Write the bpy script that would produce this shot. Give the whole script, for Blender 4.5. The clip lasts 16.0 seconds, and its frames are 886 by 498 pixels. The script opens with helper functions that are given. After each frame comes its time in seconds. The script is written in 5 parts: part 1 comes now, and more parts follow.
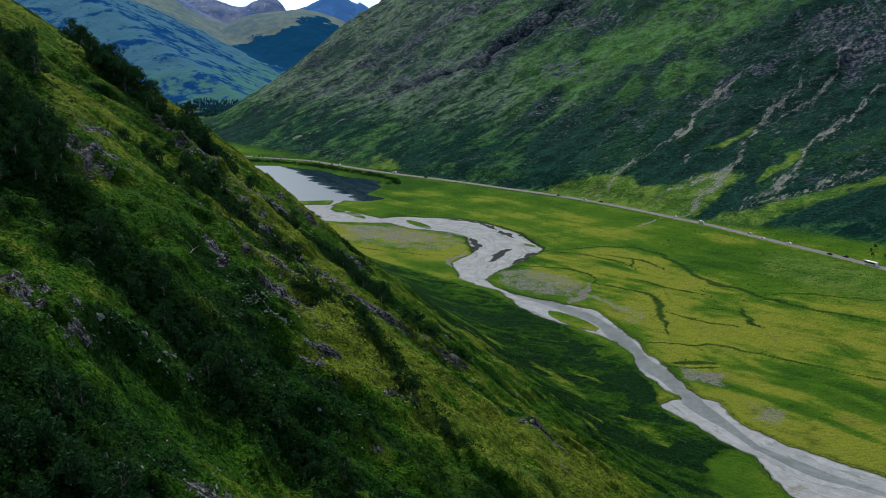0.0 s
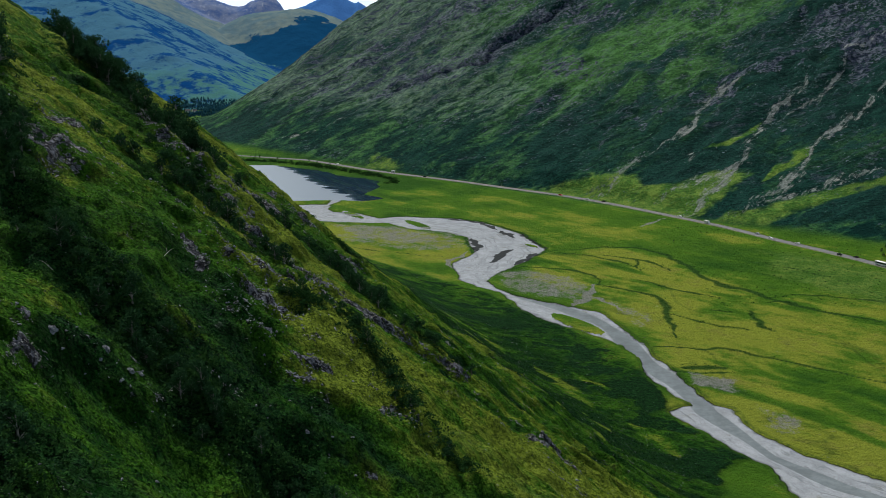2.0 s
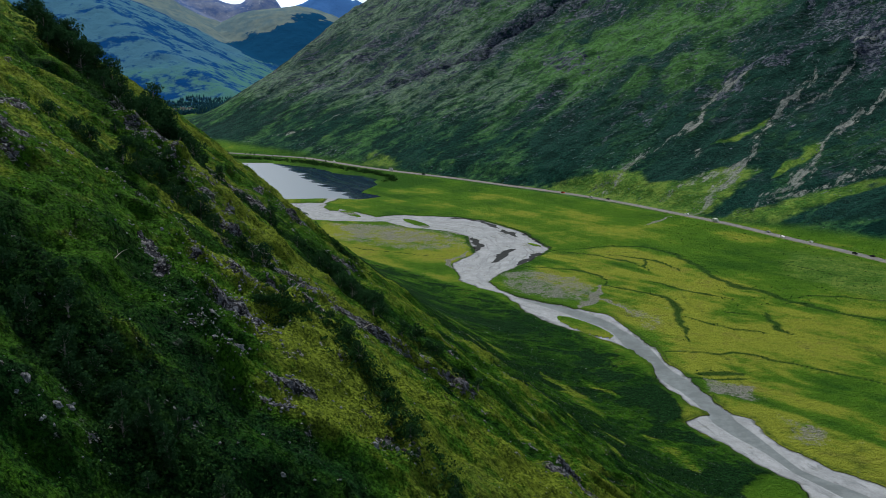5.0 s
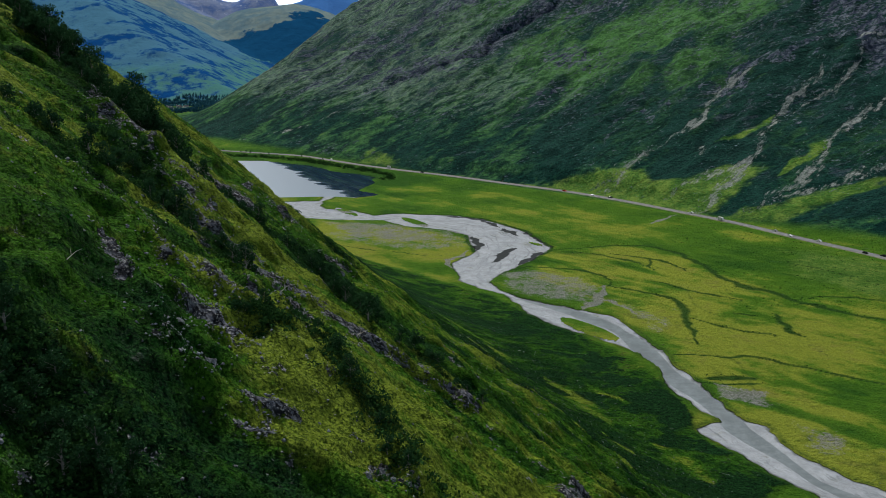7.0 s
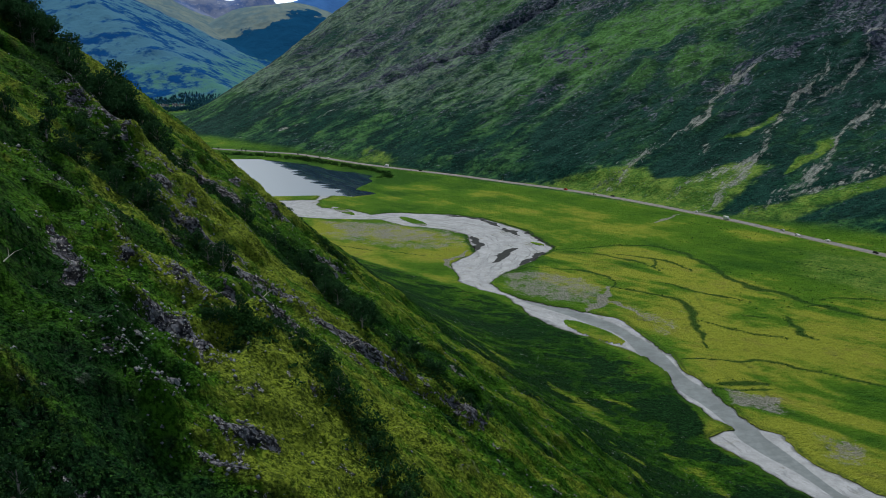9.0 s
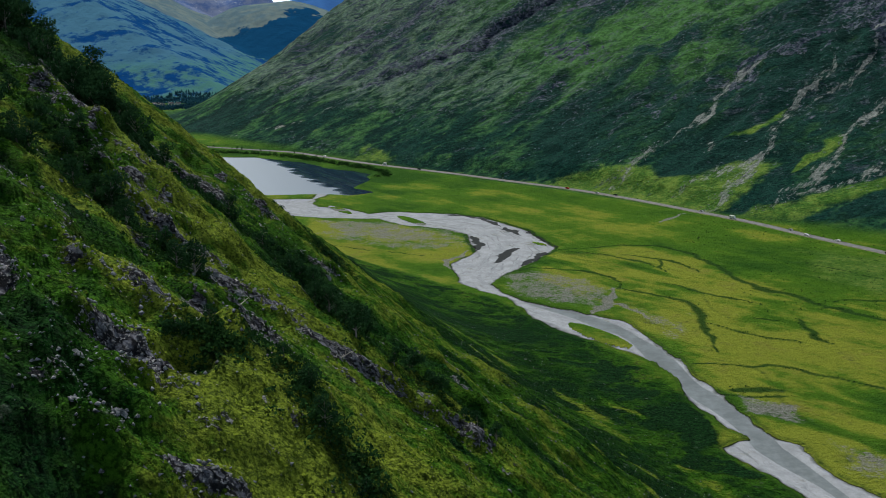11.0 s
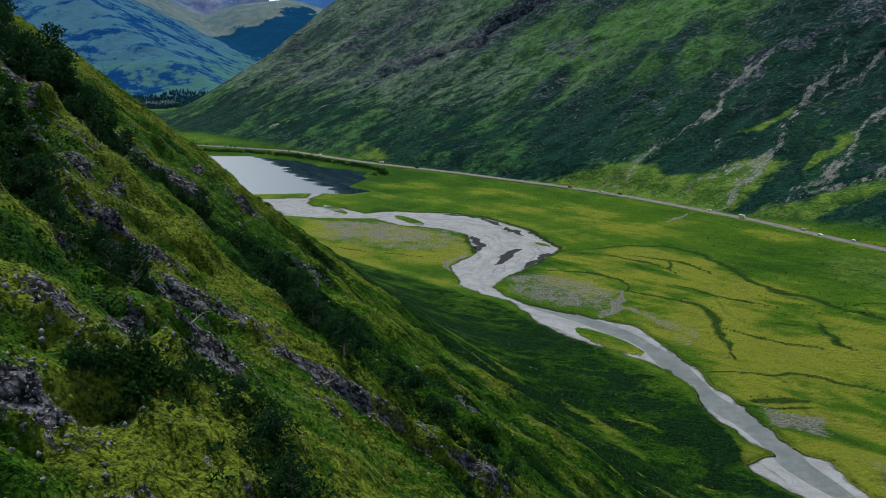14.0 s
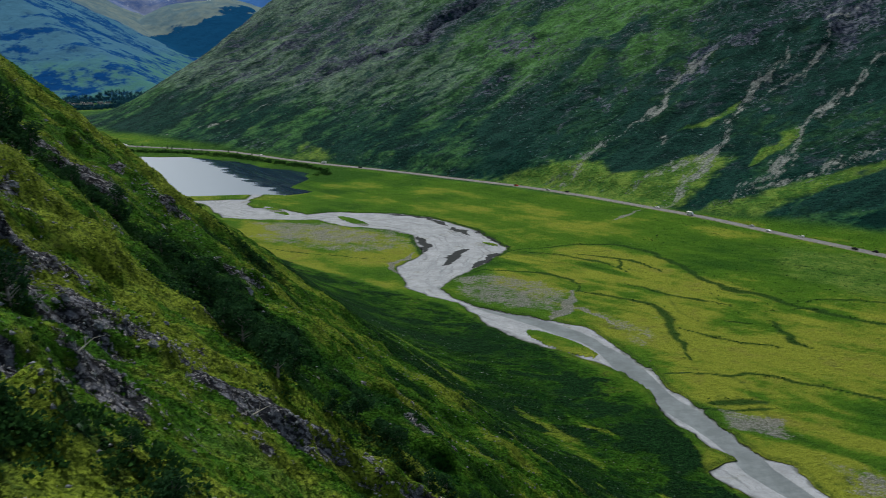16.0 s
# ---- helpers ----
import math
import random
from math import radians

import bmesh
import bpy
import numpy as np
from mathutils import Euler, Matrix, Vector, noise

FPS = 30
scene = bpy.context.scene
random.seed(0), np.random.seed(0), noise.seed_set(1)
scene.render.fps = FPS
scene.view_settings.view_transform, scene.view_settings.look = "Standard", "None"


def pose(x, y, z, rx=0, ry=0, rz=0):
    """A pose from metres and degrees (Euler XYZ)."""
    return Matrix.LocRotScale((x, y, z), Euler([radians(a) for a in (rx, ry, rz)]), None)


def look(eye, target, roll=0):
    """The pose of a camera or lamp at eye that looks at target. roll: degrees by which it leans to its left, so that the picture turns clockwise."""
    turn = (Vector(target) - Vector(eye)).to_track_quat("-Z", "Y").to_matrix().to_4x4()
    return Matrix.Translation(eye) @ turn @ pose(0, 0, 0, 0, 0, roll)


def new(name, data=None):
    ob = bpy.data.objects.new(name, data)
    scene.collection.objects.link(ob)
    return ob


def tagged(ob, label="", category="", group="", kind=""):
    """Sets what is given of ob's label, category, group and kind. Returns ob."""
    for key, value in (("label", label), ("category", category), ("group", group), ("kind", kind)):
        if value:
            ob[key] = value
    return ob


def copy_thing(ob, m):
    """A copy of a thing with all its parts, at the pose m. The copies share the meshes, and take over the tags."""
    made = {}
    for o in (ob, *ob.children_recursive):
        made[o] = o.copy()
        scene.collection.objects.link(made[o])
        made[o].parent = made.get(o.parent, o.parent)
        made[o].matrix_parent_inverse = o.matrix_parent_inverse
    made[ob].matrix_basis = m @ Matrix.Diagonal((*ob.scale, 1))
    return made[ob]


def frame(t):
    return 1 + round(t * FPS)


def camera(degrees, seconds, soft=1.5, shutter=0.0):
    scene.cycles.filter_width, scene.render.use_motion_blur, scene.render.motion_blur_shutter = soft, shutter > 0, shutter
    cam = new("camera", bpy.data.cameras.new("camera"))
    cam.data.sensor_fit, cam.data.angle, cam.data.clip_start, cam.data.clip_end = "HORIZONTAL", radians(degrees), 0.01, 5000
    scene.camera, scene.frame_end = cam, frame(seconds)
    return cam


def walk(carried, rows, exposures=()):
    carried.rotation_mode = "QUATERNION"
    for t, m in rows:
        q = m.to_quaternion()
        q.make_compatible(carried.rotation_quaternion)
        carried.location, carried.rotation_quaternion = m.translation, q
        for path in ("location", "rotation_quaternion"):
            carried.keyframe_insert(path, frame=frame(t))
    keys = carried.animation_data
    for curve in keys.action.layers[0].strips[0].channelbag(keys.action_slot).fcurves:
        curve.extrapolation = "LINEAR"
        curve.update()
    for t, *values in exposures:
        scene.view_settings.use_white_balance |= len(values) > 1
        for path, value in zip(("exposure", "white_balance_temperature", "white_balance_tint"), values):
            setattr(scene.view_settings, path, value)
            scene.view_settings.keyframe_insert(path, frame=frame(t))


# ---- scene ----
cam = camera(48.2, 16.0, soft=0.8, shutter=0.4)
METRES, EYE, TILT, LEAN, TURN = 160.0, 188.0, -12.97, 0.6, 0.0
EXPOSURE = 0.21
ROWS = [
    (0.0, 0.0, 0.0, 0.0, 0.0, 0.0, -0.0),
    (0.5, -0.001, 0.0305, 0.0005, -0.01, 0.01, 0.01),
    (1.0, -0.0021, 0.0633, 0.0009, -0.02, 0.02, 0.02),
    (1.5, -0.0031, 0.0935, 0.0014, -0.03, 0.02, 0.04),
    (2.0, -0.0042, 0.1261, 0.0017, -0.06, 0.02, 0.07),
    (2.5, -0.0052, 0.1562, 0.002, -0.07, 0.02, 0.08),
    (3.0, -0.0064, 0.1887, 0.0024, -0.09, 0.02, 0.1),
    (3.5, -0.0076, 0.2189, 0.0026, -0.11, 0.0, 0.12),
    (4.0, -0.0088, 0.2509, 0.0028, -0.12, -0.01, 0.15),
    (6.5, -0.0134, 0.4061, 0.0034, -0.22, -0.06, 0.18),
    (7.0, -0.0143, 0.4386, 0.0034, -0.25, -0.07, 0.18),
    (7.5, -0.0152, 0.4686, 0.0034, -0.28, -0.08, 0.18),
    (8.0, -0.0163, 0.501, 0.0034, -0.31, -0.08, 0.18),
    (8.5, -0.0171, 0.5333, 0.0034, -0.33, -0.08, 0.18),
    (9.0, -0.0181, 0.5633, 0.0035, -0.36, -0.08, 0.18),
    (11.5, -0.0236, 0.7234, 0.0042, -0.49, -0.09, 0.16),
    (12.0, -0.0245, 0.7535, 0.0043, -0.52, -0.09, 0.17),
    (12.5, -0.0256, 0.786, 0.0045, -0.54, -0.08, 0.16),
    (13.0, -0.0266, 0.8163, 0.0045, -0.57, -0.07, 0.17),
    (13.5, -0.0277, 0.8489, 0.0047, -0.59, -0.06, 0.18),
    (14.0, -0.0286, 0.8787, 0.0048, -0.61, -0.05, 0.2),
    (14.5, -0.0298, 0.9117, 0.0049, -0.64, -0.05, 0.21),
    (15.0, -0.0306, 0.9415, 0.005, -0.67, -0.04, 0.22),
    (15.5, -0.0313, 0.9733, 0.0054, -0.74, -0.03, 0.24),
    (15.6, -0.0313, 0.9785, 0.0055, -0.83, -0.03, 0.26),
    (15.7, -0.0309, 0.9837, 0.0059, -1.48, -0.04, 0.41),
    (15.8, -0.0307, 0.9889, 0.0062, -2.00, -0.05, 0.54),
    (15.9, -0.0302, 0.9941, 0.0068, -3.07, -0.06, 0.79),
    (16.0, -0.0298, 0.9993, 0.0073, -3.81, -0.07, 0.96),
]
walk(cam, [(t, pose(0, 0, EYE, TILT, LEAN, TURN) @ pose(METRES * x, METRES * y, METRES * z, 90 + pitch, roll, yaw)) for t, x, y, z, yaw, pitch, roll in ROWS], [(0.0, EXPOSURE)])

# ---- light ----
SUN_AZ, SUN_EL = 338.0, 47.0  # degrees: compass bearing with +y as north, height over the horizon
world = bpy.data.worlds.new("sky")
scene.world = world
world.use_nodes = True
wn = world.node_tree
wn.nodes.clear()
sky = wn.nodes.new("ShaderNodeTexSky")
sky.sky_type = "NISHITA"
sky.sun_disc = False
sky.sun_elevation, sky.sun_rotation = radians(SUN_EL), radians(SUN_AZ)
sky.air_density, sky.dust_density = 1.0, 2.5
sky_co = wn.nodes.new("ShaderNodeTexCoord")
cloud = wn.nodes.new("ShaderNodeTexNoise")
cloud.inputs["Scale"].default_value, cloud.inputs["Detail"].default_value, cloud.inputs["Roughness"].default_value = 2.6, 7, 0.58
cloud_edge = wn.nodes.new("ShaderNodeMapRange")
cloud_edge.interpolation_type = "SMOOTHSTEP"
cloud_edge.inputs["From Min"].default_value, cloud_edge.inputs["From Max"].default_value = 0.36, 0.56
cloud_mix = wn.nodes.new("ShaderNodeMix")
cloud_mix.data_type = "RGBA"
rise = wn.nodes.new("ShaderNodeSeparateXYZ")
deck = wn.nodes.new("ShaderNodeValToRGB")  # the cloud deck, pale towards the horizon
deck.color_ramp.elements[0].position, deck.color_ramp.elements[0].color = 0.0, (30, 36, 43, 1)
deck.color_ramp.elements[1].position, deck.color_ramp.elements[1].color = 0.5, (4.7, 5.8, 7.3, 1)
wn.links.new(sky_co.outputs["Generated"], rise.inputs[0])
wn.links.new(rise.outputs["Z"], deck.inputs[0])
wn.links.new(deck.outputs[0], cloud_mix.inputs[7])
sky_bg = wn.nodes.new("ShaderNodeBackground")
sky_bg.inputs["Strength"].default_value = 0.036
sky_out = wn.nodes.new("ShaderNodeOutputWorld")
wn.links.new(sky_co.outputs["Generated"], cloud.inputs["Vector"])
wn.links.new(cloud.outputs["Fac"], cloud_edge.inputs["Value"])
wn.links.new(cloud_edge.outputs["Result"], cloud_mix.inputs[0])
wn.links.new(sky.outputs[0], cloud_mix.inputs[6])
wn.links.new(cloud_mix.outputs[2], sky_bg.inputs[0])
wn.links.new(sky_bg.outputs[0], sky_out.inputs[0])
sun = new("sun", bpy.data.lights.new("sun", "SUN"))
sun.data.energy, sun.data.angle, sun.data.color = 4.35, radians(1.5), (1.0, 0.975, 0.90)
SUN_FROM = Vector((math.sin(radians(SUN_AZ)) * math.cos(radians(SUN_EL)), math.cos(radians(SUN_AZ)) * math.cos(radians(SUN_EL)), math.sin(radians(SUN_EL))))
sun.matrix_world = look(SUN_FROM * 900, (0, 0, 0))

# ---- lie of the land ----
def hash01(ix, iy, seed):
    h = (ix.astype(np.int64) * 374761393 + iy.astype(np.int64) * 668265263 + seed * 1442695041) & 0xFFFFFFFF
    h = ((h ^ (h >> 13)) * 1274126177) & 0xFFFFFFFF
    return ((h ^ (h >> 16)) & 0xFFFFFF) / float(0xFFFFFF)


def vnoise(x, y, seed=0):
    """Smooth noise from -1 to 1 with a cell of 1."""
    fx, fy = np.floor(x), np.floor(y)
    u, v = x - fx, y - fy
    u, v = u * u * (3 - 2 * u), v * v * (3 - 2 * v)
    a, b = hash01(fx, fy, seed), hash01(fx + 1, fy, seed)
    c, d = hash01(fx, fy + 1, seed), hash01(fx + 1, fy + 1, seed)
    return 2 * ((a + (b - a) * u) * (1 - v) + (c + (d - c) * u) * v) - 1


def fbm(x, y, octaves=4, seed=0):
    total, amp = 0.0, 0.5
    for i in range(octaves):
        total = total + amp * vnoise(x * 2.03 ** i + 17.3 * i, y * 2.03 ** i - 9.1 * i, seed + i)
        amp *= 0.5
    return total


def softplus(v, s):
    return s * np.logaddexp(0.0, v / s)


def step01(a, b, v):
    u = np.clip((v - a) / (b - a), 0, 1)
    return u * u * (3 - 2 * u)


def softmin(a, b, k):
    return -k * np.logaddexp(-a / k, -b / k)


def path_distance(x, y, pts):
    """Distance to a polyline, and how far along it (0 to 1) the nearest place is."""
    best, along = np.full(x.shape, 1e9), np.zeros(x.shape)
    n = len(pts) - 1
    for i in range(n):
        (ax, ay), (bx, by) = pts[i], pts[i + 1]
        dx, dy = bx - ax, by - ay
        u = np.clip(((x - ax) * dx + (y - ay) * dy) / (dx * dx + dy * dy), 0, 1)
        d = np.hypot(x - ax - u * dx, y - ay - u * dy)
        near = d < best
        best, along = np.where(near, d, best), np.where(near, (i + u) / n, along)
    return best, along


def close_to(x, y, pts, margin):
    """Which places lie within the bounds of some points, widened by a margin."""
    px, py = [p[0] for p in pts], [p[1] for p in pts]
    return (x > min(px) - margin) & (x < max(px) + margin) & (y > min(py) - margin) & (y < max(py) + margin)


def inside_distance(x, y, pts):
    """Signed distance to a closed outline: positive inside."""
    best, odd = np.full(x.shape, 1e9), np.zeros(x.shape, bool)
    for (ax, ay), (bx, by) in zip(pts, pts[1:] + pts[:1]):
        dx, dy = bx - ax, by - ay
        u = np.clip(((x - ax) * dx + (y - ay) * dy) / (dx * dx + dy * dy), 0, 1)
        best = np.minimum(best, np.hypot(x - ax - u * dx, y - ay - u * dy))
        if ay != by:
            odd ^= ((ay > y) != (by > y)) & (x < ax + (y - ay) * dx / dy)
    return np.where(odd, best, -best)


RIVER_EAST = [(-122, 1031), (-119, 1058), (-109, 1054), (-117, 1026), (-116, 1003), (-110, 987), (-87, 982), (-63, 952), (-47, 959), (-28, 957), (12, 945), (34, 928), (49, 906), (65, 880), (73, 848), (82, 815),
              (78, 800), (67, 781), (54, 756), (34, 727), (31, 714), (37, 692), (48, 674), (63, 661), (96, 634), (102, 623), (107, 598), (113, 570), (115, 549), (123, 510), (129, 473),
              (137, 467), (139, 439), (145, 427), (155, 414), (183, 381), (240, 330), (330, 280)]
RIVER_WEST = [(-186, 1028), (-155, 1012), (-130, 947), (-101, 936), (-54, 930), (-35, 904), (-14, 893), (6, 880), (19, 862), (24, 807), (19, 793), (5, 766), (7, 740), (11, 714), (21, 698),
              (37, 682), (45, 659), (50, 638), (57, 621), (71, 606), (92, 579), (101, 565), (107, 547), (107, 529), (105, 515), (114, 485), (119, 473), (106, 464), (110, 451), (119, 433),
              (135, 400), (138, 365), (170, 310), (300, 240)]
RIVER_BED = RIVER_EAST + RIVER_WEST[::-1]
CHANNEL = [(-112, 1040), (-124, 1000), (-95, 962), (-60, 940), (-20, 925), (25, 890), (40, 850), (45, 800), (38, 760), (28, 725), (35, 705), (56, 666), (80, 637), (95, 611), (104, 581), (111, 529),
           (119, 506), (123, 485), (124, 465), (133, 437), (139, 414), (157, 386), (177, 367), (320, 260)]
LAKE = [(-330, 1310), (-305, 1335), (-291, 1344), (-223, 1327), (-166, 1282), (-134, 1234), (-95, 1205), (-75, 1179), (-73, 1133), (-85, 1092), (-65, 1064), (-88, 1051), (-115, 1059), (-178, 1058), (-260, 1060), (-330, 1120)]
ROAD = [(-430, 1475), (-343, 1418), (-314, 1412), (-252, 1394), (-190, 1366), (-146, 1322), (-100, 1271), (-54, 1228), (12, 1171), (71, 1114), (125, 1062), (173, 1004), (213, 946), (250, 890), (280, 832), (314, 770),
        (350, 695), (420, 560), (520, 380), (640, 150)]
TOE = [(-200, 1000), (-90, 820), (-48, 761), (-12, 724), (25, 682), (50, 638), (75, 595), (100, 545), (106, 490), (104, 464), (118, 430), (128, 412), (112, 398), (104, 370), (130, 300), (190, 200)]
# peaty ditches and old river arms in the meadows: (line, half width)
DITCHES = [([(83, 801), (107, 810), (133, 820), (156, 813), (172, 796), (181, 770), (186, 742), (189, 712), (197, 692), (207, 680), (213, 666), (217, 655), (231, 639), (252, 612), (300, 575)], 2.6),
           ([(110, 697), (124, 685), (137, 673), (145, 659), (145, 633), (138, 604), (135, 578)], 2.4), ([(138, 711), (150, 695), (163, 683), (173, 668), (184, 660)], 1.5), ([(123, 789), (138, 783), (153, 767), (165, 752), (169, 734)], 1.5),
           ([(147, 777), (148, 755), (143, 736)], 1.1), ([(147, 621), (156, 609), (165, 597), (176, 594), (182, 588)], 1.6), ([(118, 562), (137, 558), (154, 557), (167, 548), (179, 539), (192, 530), (240, 485), (290, 450)], 1.5),
           ([(118, 521), (131, 517), (142, 516), (154, 517)], 1.3), ([(124, 524), (137, 527), (149, 524)], 3.2), ([(171, 632), (184, 626)], 1.2), ([(214, 655), (236, 665), (251, 661), (300, 645), (350, 628)], 1.3),
           ([(212, 648), (229, 647), (240, 627), (280, 590)], 1.4), ([(194, 631), (190, 613), (192, 596), (199, 585)], 2.6), ([(34, 724), (42, 744), (60, 756), (86, 748), (102, 734), (110, 720), (111, 704), (107, 694)], 1.2),
           ([(83, 800), (110, 790), (135, 770), (150, 742)], 1.3), ([(-100, 838), (-60, 812), (-30, 800), (0, 792)], 1.0), ([(240, 760), (262, 735), (285, 690)], 0.8)]
# gravel arms beside the river bed: (line, half width)
ARMS = [([(105, 697), (98, 672), (90, 655), (84, 645)], 2.6), ([(98, 672), (108, 655), (112, 630)], 1.4), ([(-40, 915), (0, 890), (20, 862)], 2.5), ([(20, 806), (12, 787), (4, 778), (2, 763), (12, 745)], 1.9), ([(-150, 1020), (-120, 985), (-80, 960)], 4.0), ([(208, 932), (190, 912), (173, 896)], 1.3), ([(-296, 1402), (-328, 1424), (-356, 1452)], 4.5)]
# dark still pools on the gravel, hill reflection put into their tone: (line, half width)
POOLS = [([(24, 858), (27, 825), (25, 806)], 3.6), ([(56, 812), (43, 794), (35, 768)], 4.0), ([(74, 799), (64, 781), (54, 762)], 3.2), ([(34, 922), (46, 890)], 2.6), ([(49, 888), (62, 858)], 3.0), ([(0, 944), (24, 935), (38, 920)], 2.2), ([(66, 874), (78, 835), (84, 814)], 1.8)]
# grassy islands in the bed: (place, half length along the valley, half width)
ISLANDS = [((81, 607), 24, 6.5), ((-25, 920), 22, 5), ((-90, 972), 22, 4.5), ((72, 826), 8, 2.5)]
# stony gullies and fans on the sunny hillside: (line, half width)
SCREES = [([(170, 1040), (187, 1060), (204, 1074), (218, 1081)], 7.0), ([(204, 1074), (249, 1089), (272, 1109), (297, 1145), (314, 1157), (340, 1158)], 3.0), ([(222, 942), (252, 956), (276, 980), (297, 1002), (314, 1034)], 6.5),
          ([(297, 1002), (314, 1034), (333, 1066), (361, 1083), (386, 1100), (402, 1122)], 3.4), ([(206, 984), (232, 994), (252, 998), (275, 995), (298, 998)], 5.0), ([(280, 918), (312, 932), (336, 953), (357, 979)], 6.0),
          ([(336, 953), (357, 979), (385, 1005), (440, 1031), (520, 1090)], 3.0), ([(258, 917), (297, 912), (320, 916), (342, 911), (375, 913), (420, 920)], 4.4), ([(347, 1061), (377, 1075), (393, 1074), (412, 1084), (454, 1132), (500, 1150)], 3.2),
          ([(247, 1040), (257, 1056)], 4.6), ([(-315, 1516), (-262, 1500), (-190, 1472), (-157, 1482), (-110, 1500)], 3.2)]
CRAGS = [([(-116, 1516), (-56, 1537), (4, 1514), (55, 1503), (99, 1526), (152, 1548), (210, 1542), (280, 1580)], 23), ([(-160, 1690), (-98, 1668), (-20, 1700), (62, 1699)], 16), ([(456, 1234), (467, 1171), (473, 1118), (443, 1101)], 30),
         ([(300, 1150), (350, 1165), (420, 1160)], 9), ([(-250, 1660), (-210, 1640), (-180, 1620)], 14), ([(225, 1168), (250, 1150)], 5), ([(130, 1410), (165, 1370), (205, 1325)], 9), ([(108, 1302), (150, 1290)], 6), ([(180, 1510), (254, 1447)], 9), ([(-150, 1740), (-90, 1712)], 9), ([(0, 1742), (60, 1698), (110, 1680)], 11)]
# scrub-filled gullies on the shady slope: (line, half width)
GULLIES = [([(-94, 202), (-74, 190), (-62, 180), (-52, 174), (-43, 167), (-33, 160), (-22, 153), (-12, 145)], 6.5), ([(-76, 130), (-63, 117), (-53, 104), (-45, 92), (-38, 78)], 12.0),
           ([(-24, 224), (-20, 216), (-16, 209), (-12, 204), (-8, 194), (4, 185)], 3.0), ([(-75, 345), (-58, 340), (-44, 342), (-35, 326), (-26, 305), (-18, 290), (-8, 284), (3, 277)], 6.5),
           ([(-150, 430), (-130, 408), (-114, 392), (-100, 378), (-86, 362), (-74, 352)], 9.0), ([(-140, 310), (-118, 275), (-101, 246)], 7.0), ([(-80, 254), (-68, 247), (-58, 250), (-52, 256)], 5.0), ([(-62, 470), (-50, 455), (-36, 440)], 6.0),
           ([(-106, 236), (-94, 220), (-87, 212), (-78, 196)], 7.0), ([(-33, 213), (-27, 217)], 2.6), ([(-78, 292), (-64, 276), (-56, 262), (-45, 248), (-36, 240)], 4.0)]
# bare rock on the shady slope: (place, radius)
OUTCROPS = [((-78, 216), 5), ((-60, 142), 5), ((-49, 155), 4), ((-36, 104), 3.5), ((-28, 112), 3), ((-36, 195), 4), 
            ((-79, 318), 8), ((-50, 264), 5), ((-43, 264), 4), ((-37, 267), 4), ((-60, 400), 9),
            ((-48, 490), 8), ((24, 236), 4), ((-30, 360), 6), ((-90, 340), 5), ((-64, 290), 6), ((-8, 189), 3), ((-102, 375), 8), ((-90, 358), 8), ((-95, 390), 7), ((-70, 343), 7), ((-86, 338), 8), ((-66, 372), 7), ((-76, 318), 6), ((-65, 296), 5), ((-59, 286), 5), ((-52, 272), 5), ((-46, 258), 4), ((-38, 246), 5), ((-30, 238), 4)]

# bare ribs of rock running down the shady slope: (line, half width)
RIBS = [([(-50, 220), (-46, 219), (-40, 216)], 1.9), ([(-52, 213), (-44, 202)], 1.9), ([(-42, 203), (-36, 209)], 2.3), ([(-42, 221), (-37, 219), (-33, 216)], 2.6), ([(-40, 195), (-37, 193), (-32, 189)], 2.3), ([(-36, 199), (-33, 202)], 1.4),
        ([(-28, 190), (-23, 194)], 0.9), ([(-28, 185), (-23, 185)], 0.8), ([(-57, 275), (-52, 273), (-47, 272), (-40, 277)], 2.3), ([(-37, 275), (-29, 265), (-23, 262)], 2.0), ([(-25, 262), (-18, 266), (-12, 268), (-2, 268), (4, 266)], 2.8),
        ([(-35, 233), (-26, 218)], 1.8), ([(-36, 208), (-29, 202)], 1.8), ([(-1, 335), (9, 313)], 1.6), ([(-86, 308), (-78, 304), (-70, 302)], 3.0), ([(-62, 391), (-50, 388)], 4.0), ([(12, 258), (24, 252), (36, 250)], 1.5), ([(-64, 232), (-56, 228), (-50, 228)], 1.6), ([(-88, 230), (-79, 237)], 2.4), ([(-82, 302), (-72, 294), (-64, 283), (-55, 274)], 2.4)]
# broad swells and dips of the shady slope: x, y, height, radius
SWELLS = [(-60, 150, 8, 13), (-72, 312, 5, 28), (-40, 270, -4, 16), (-31, 184, -3, 8), (2, 231, -4, 10), (-38, 213, -3.4, 17), (-52, 214, -1.5, 9)]


def downhill_ribs(q, p):
    """Long low ribs that run down the shady slope."""
    return fbm(q / 15 + 0.3 * vnoise(q / 20, p / 30, 6), p / 60, 3, 9)


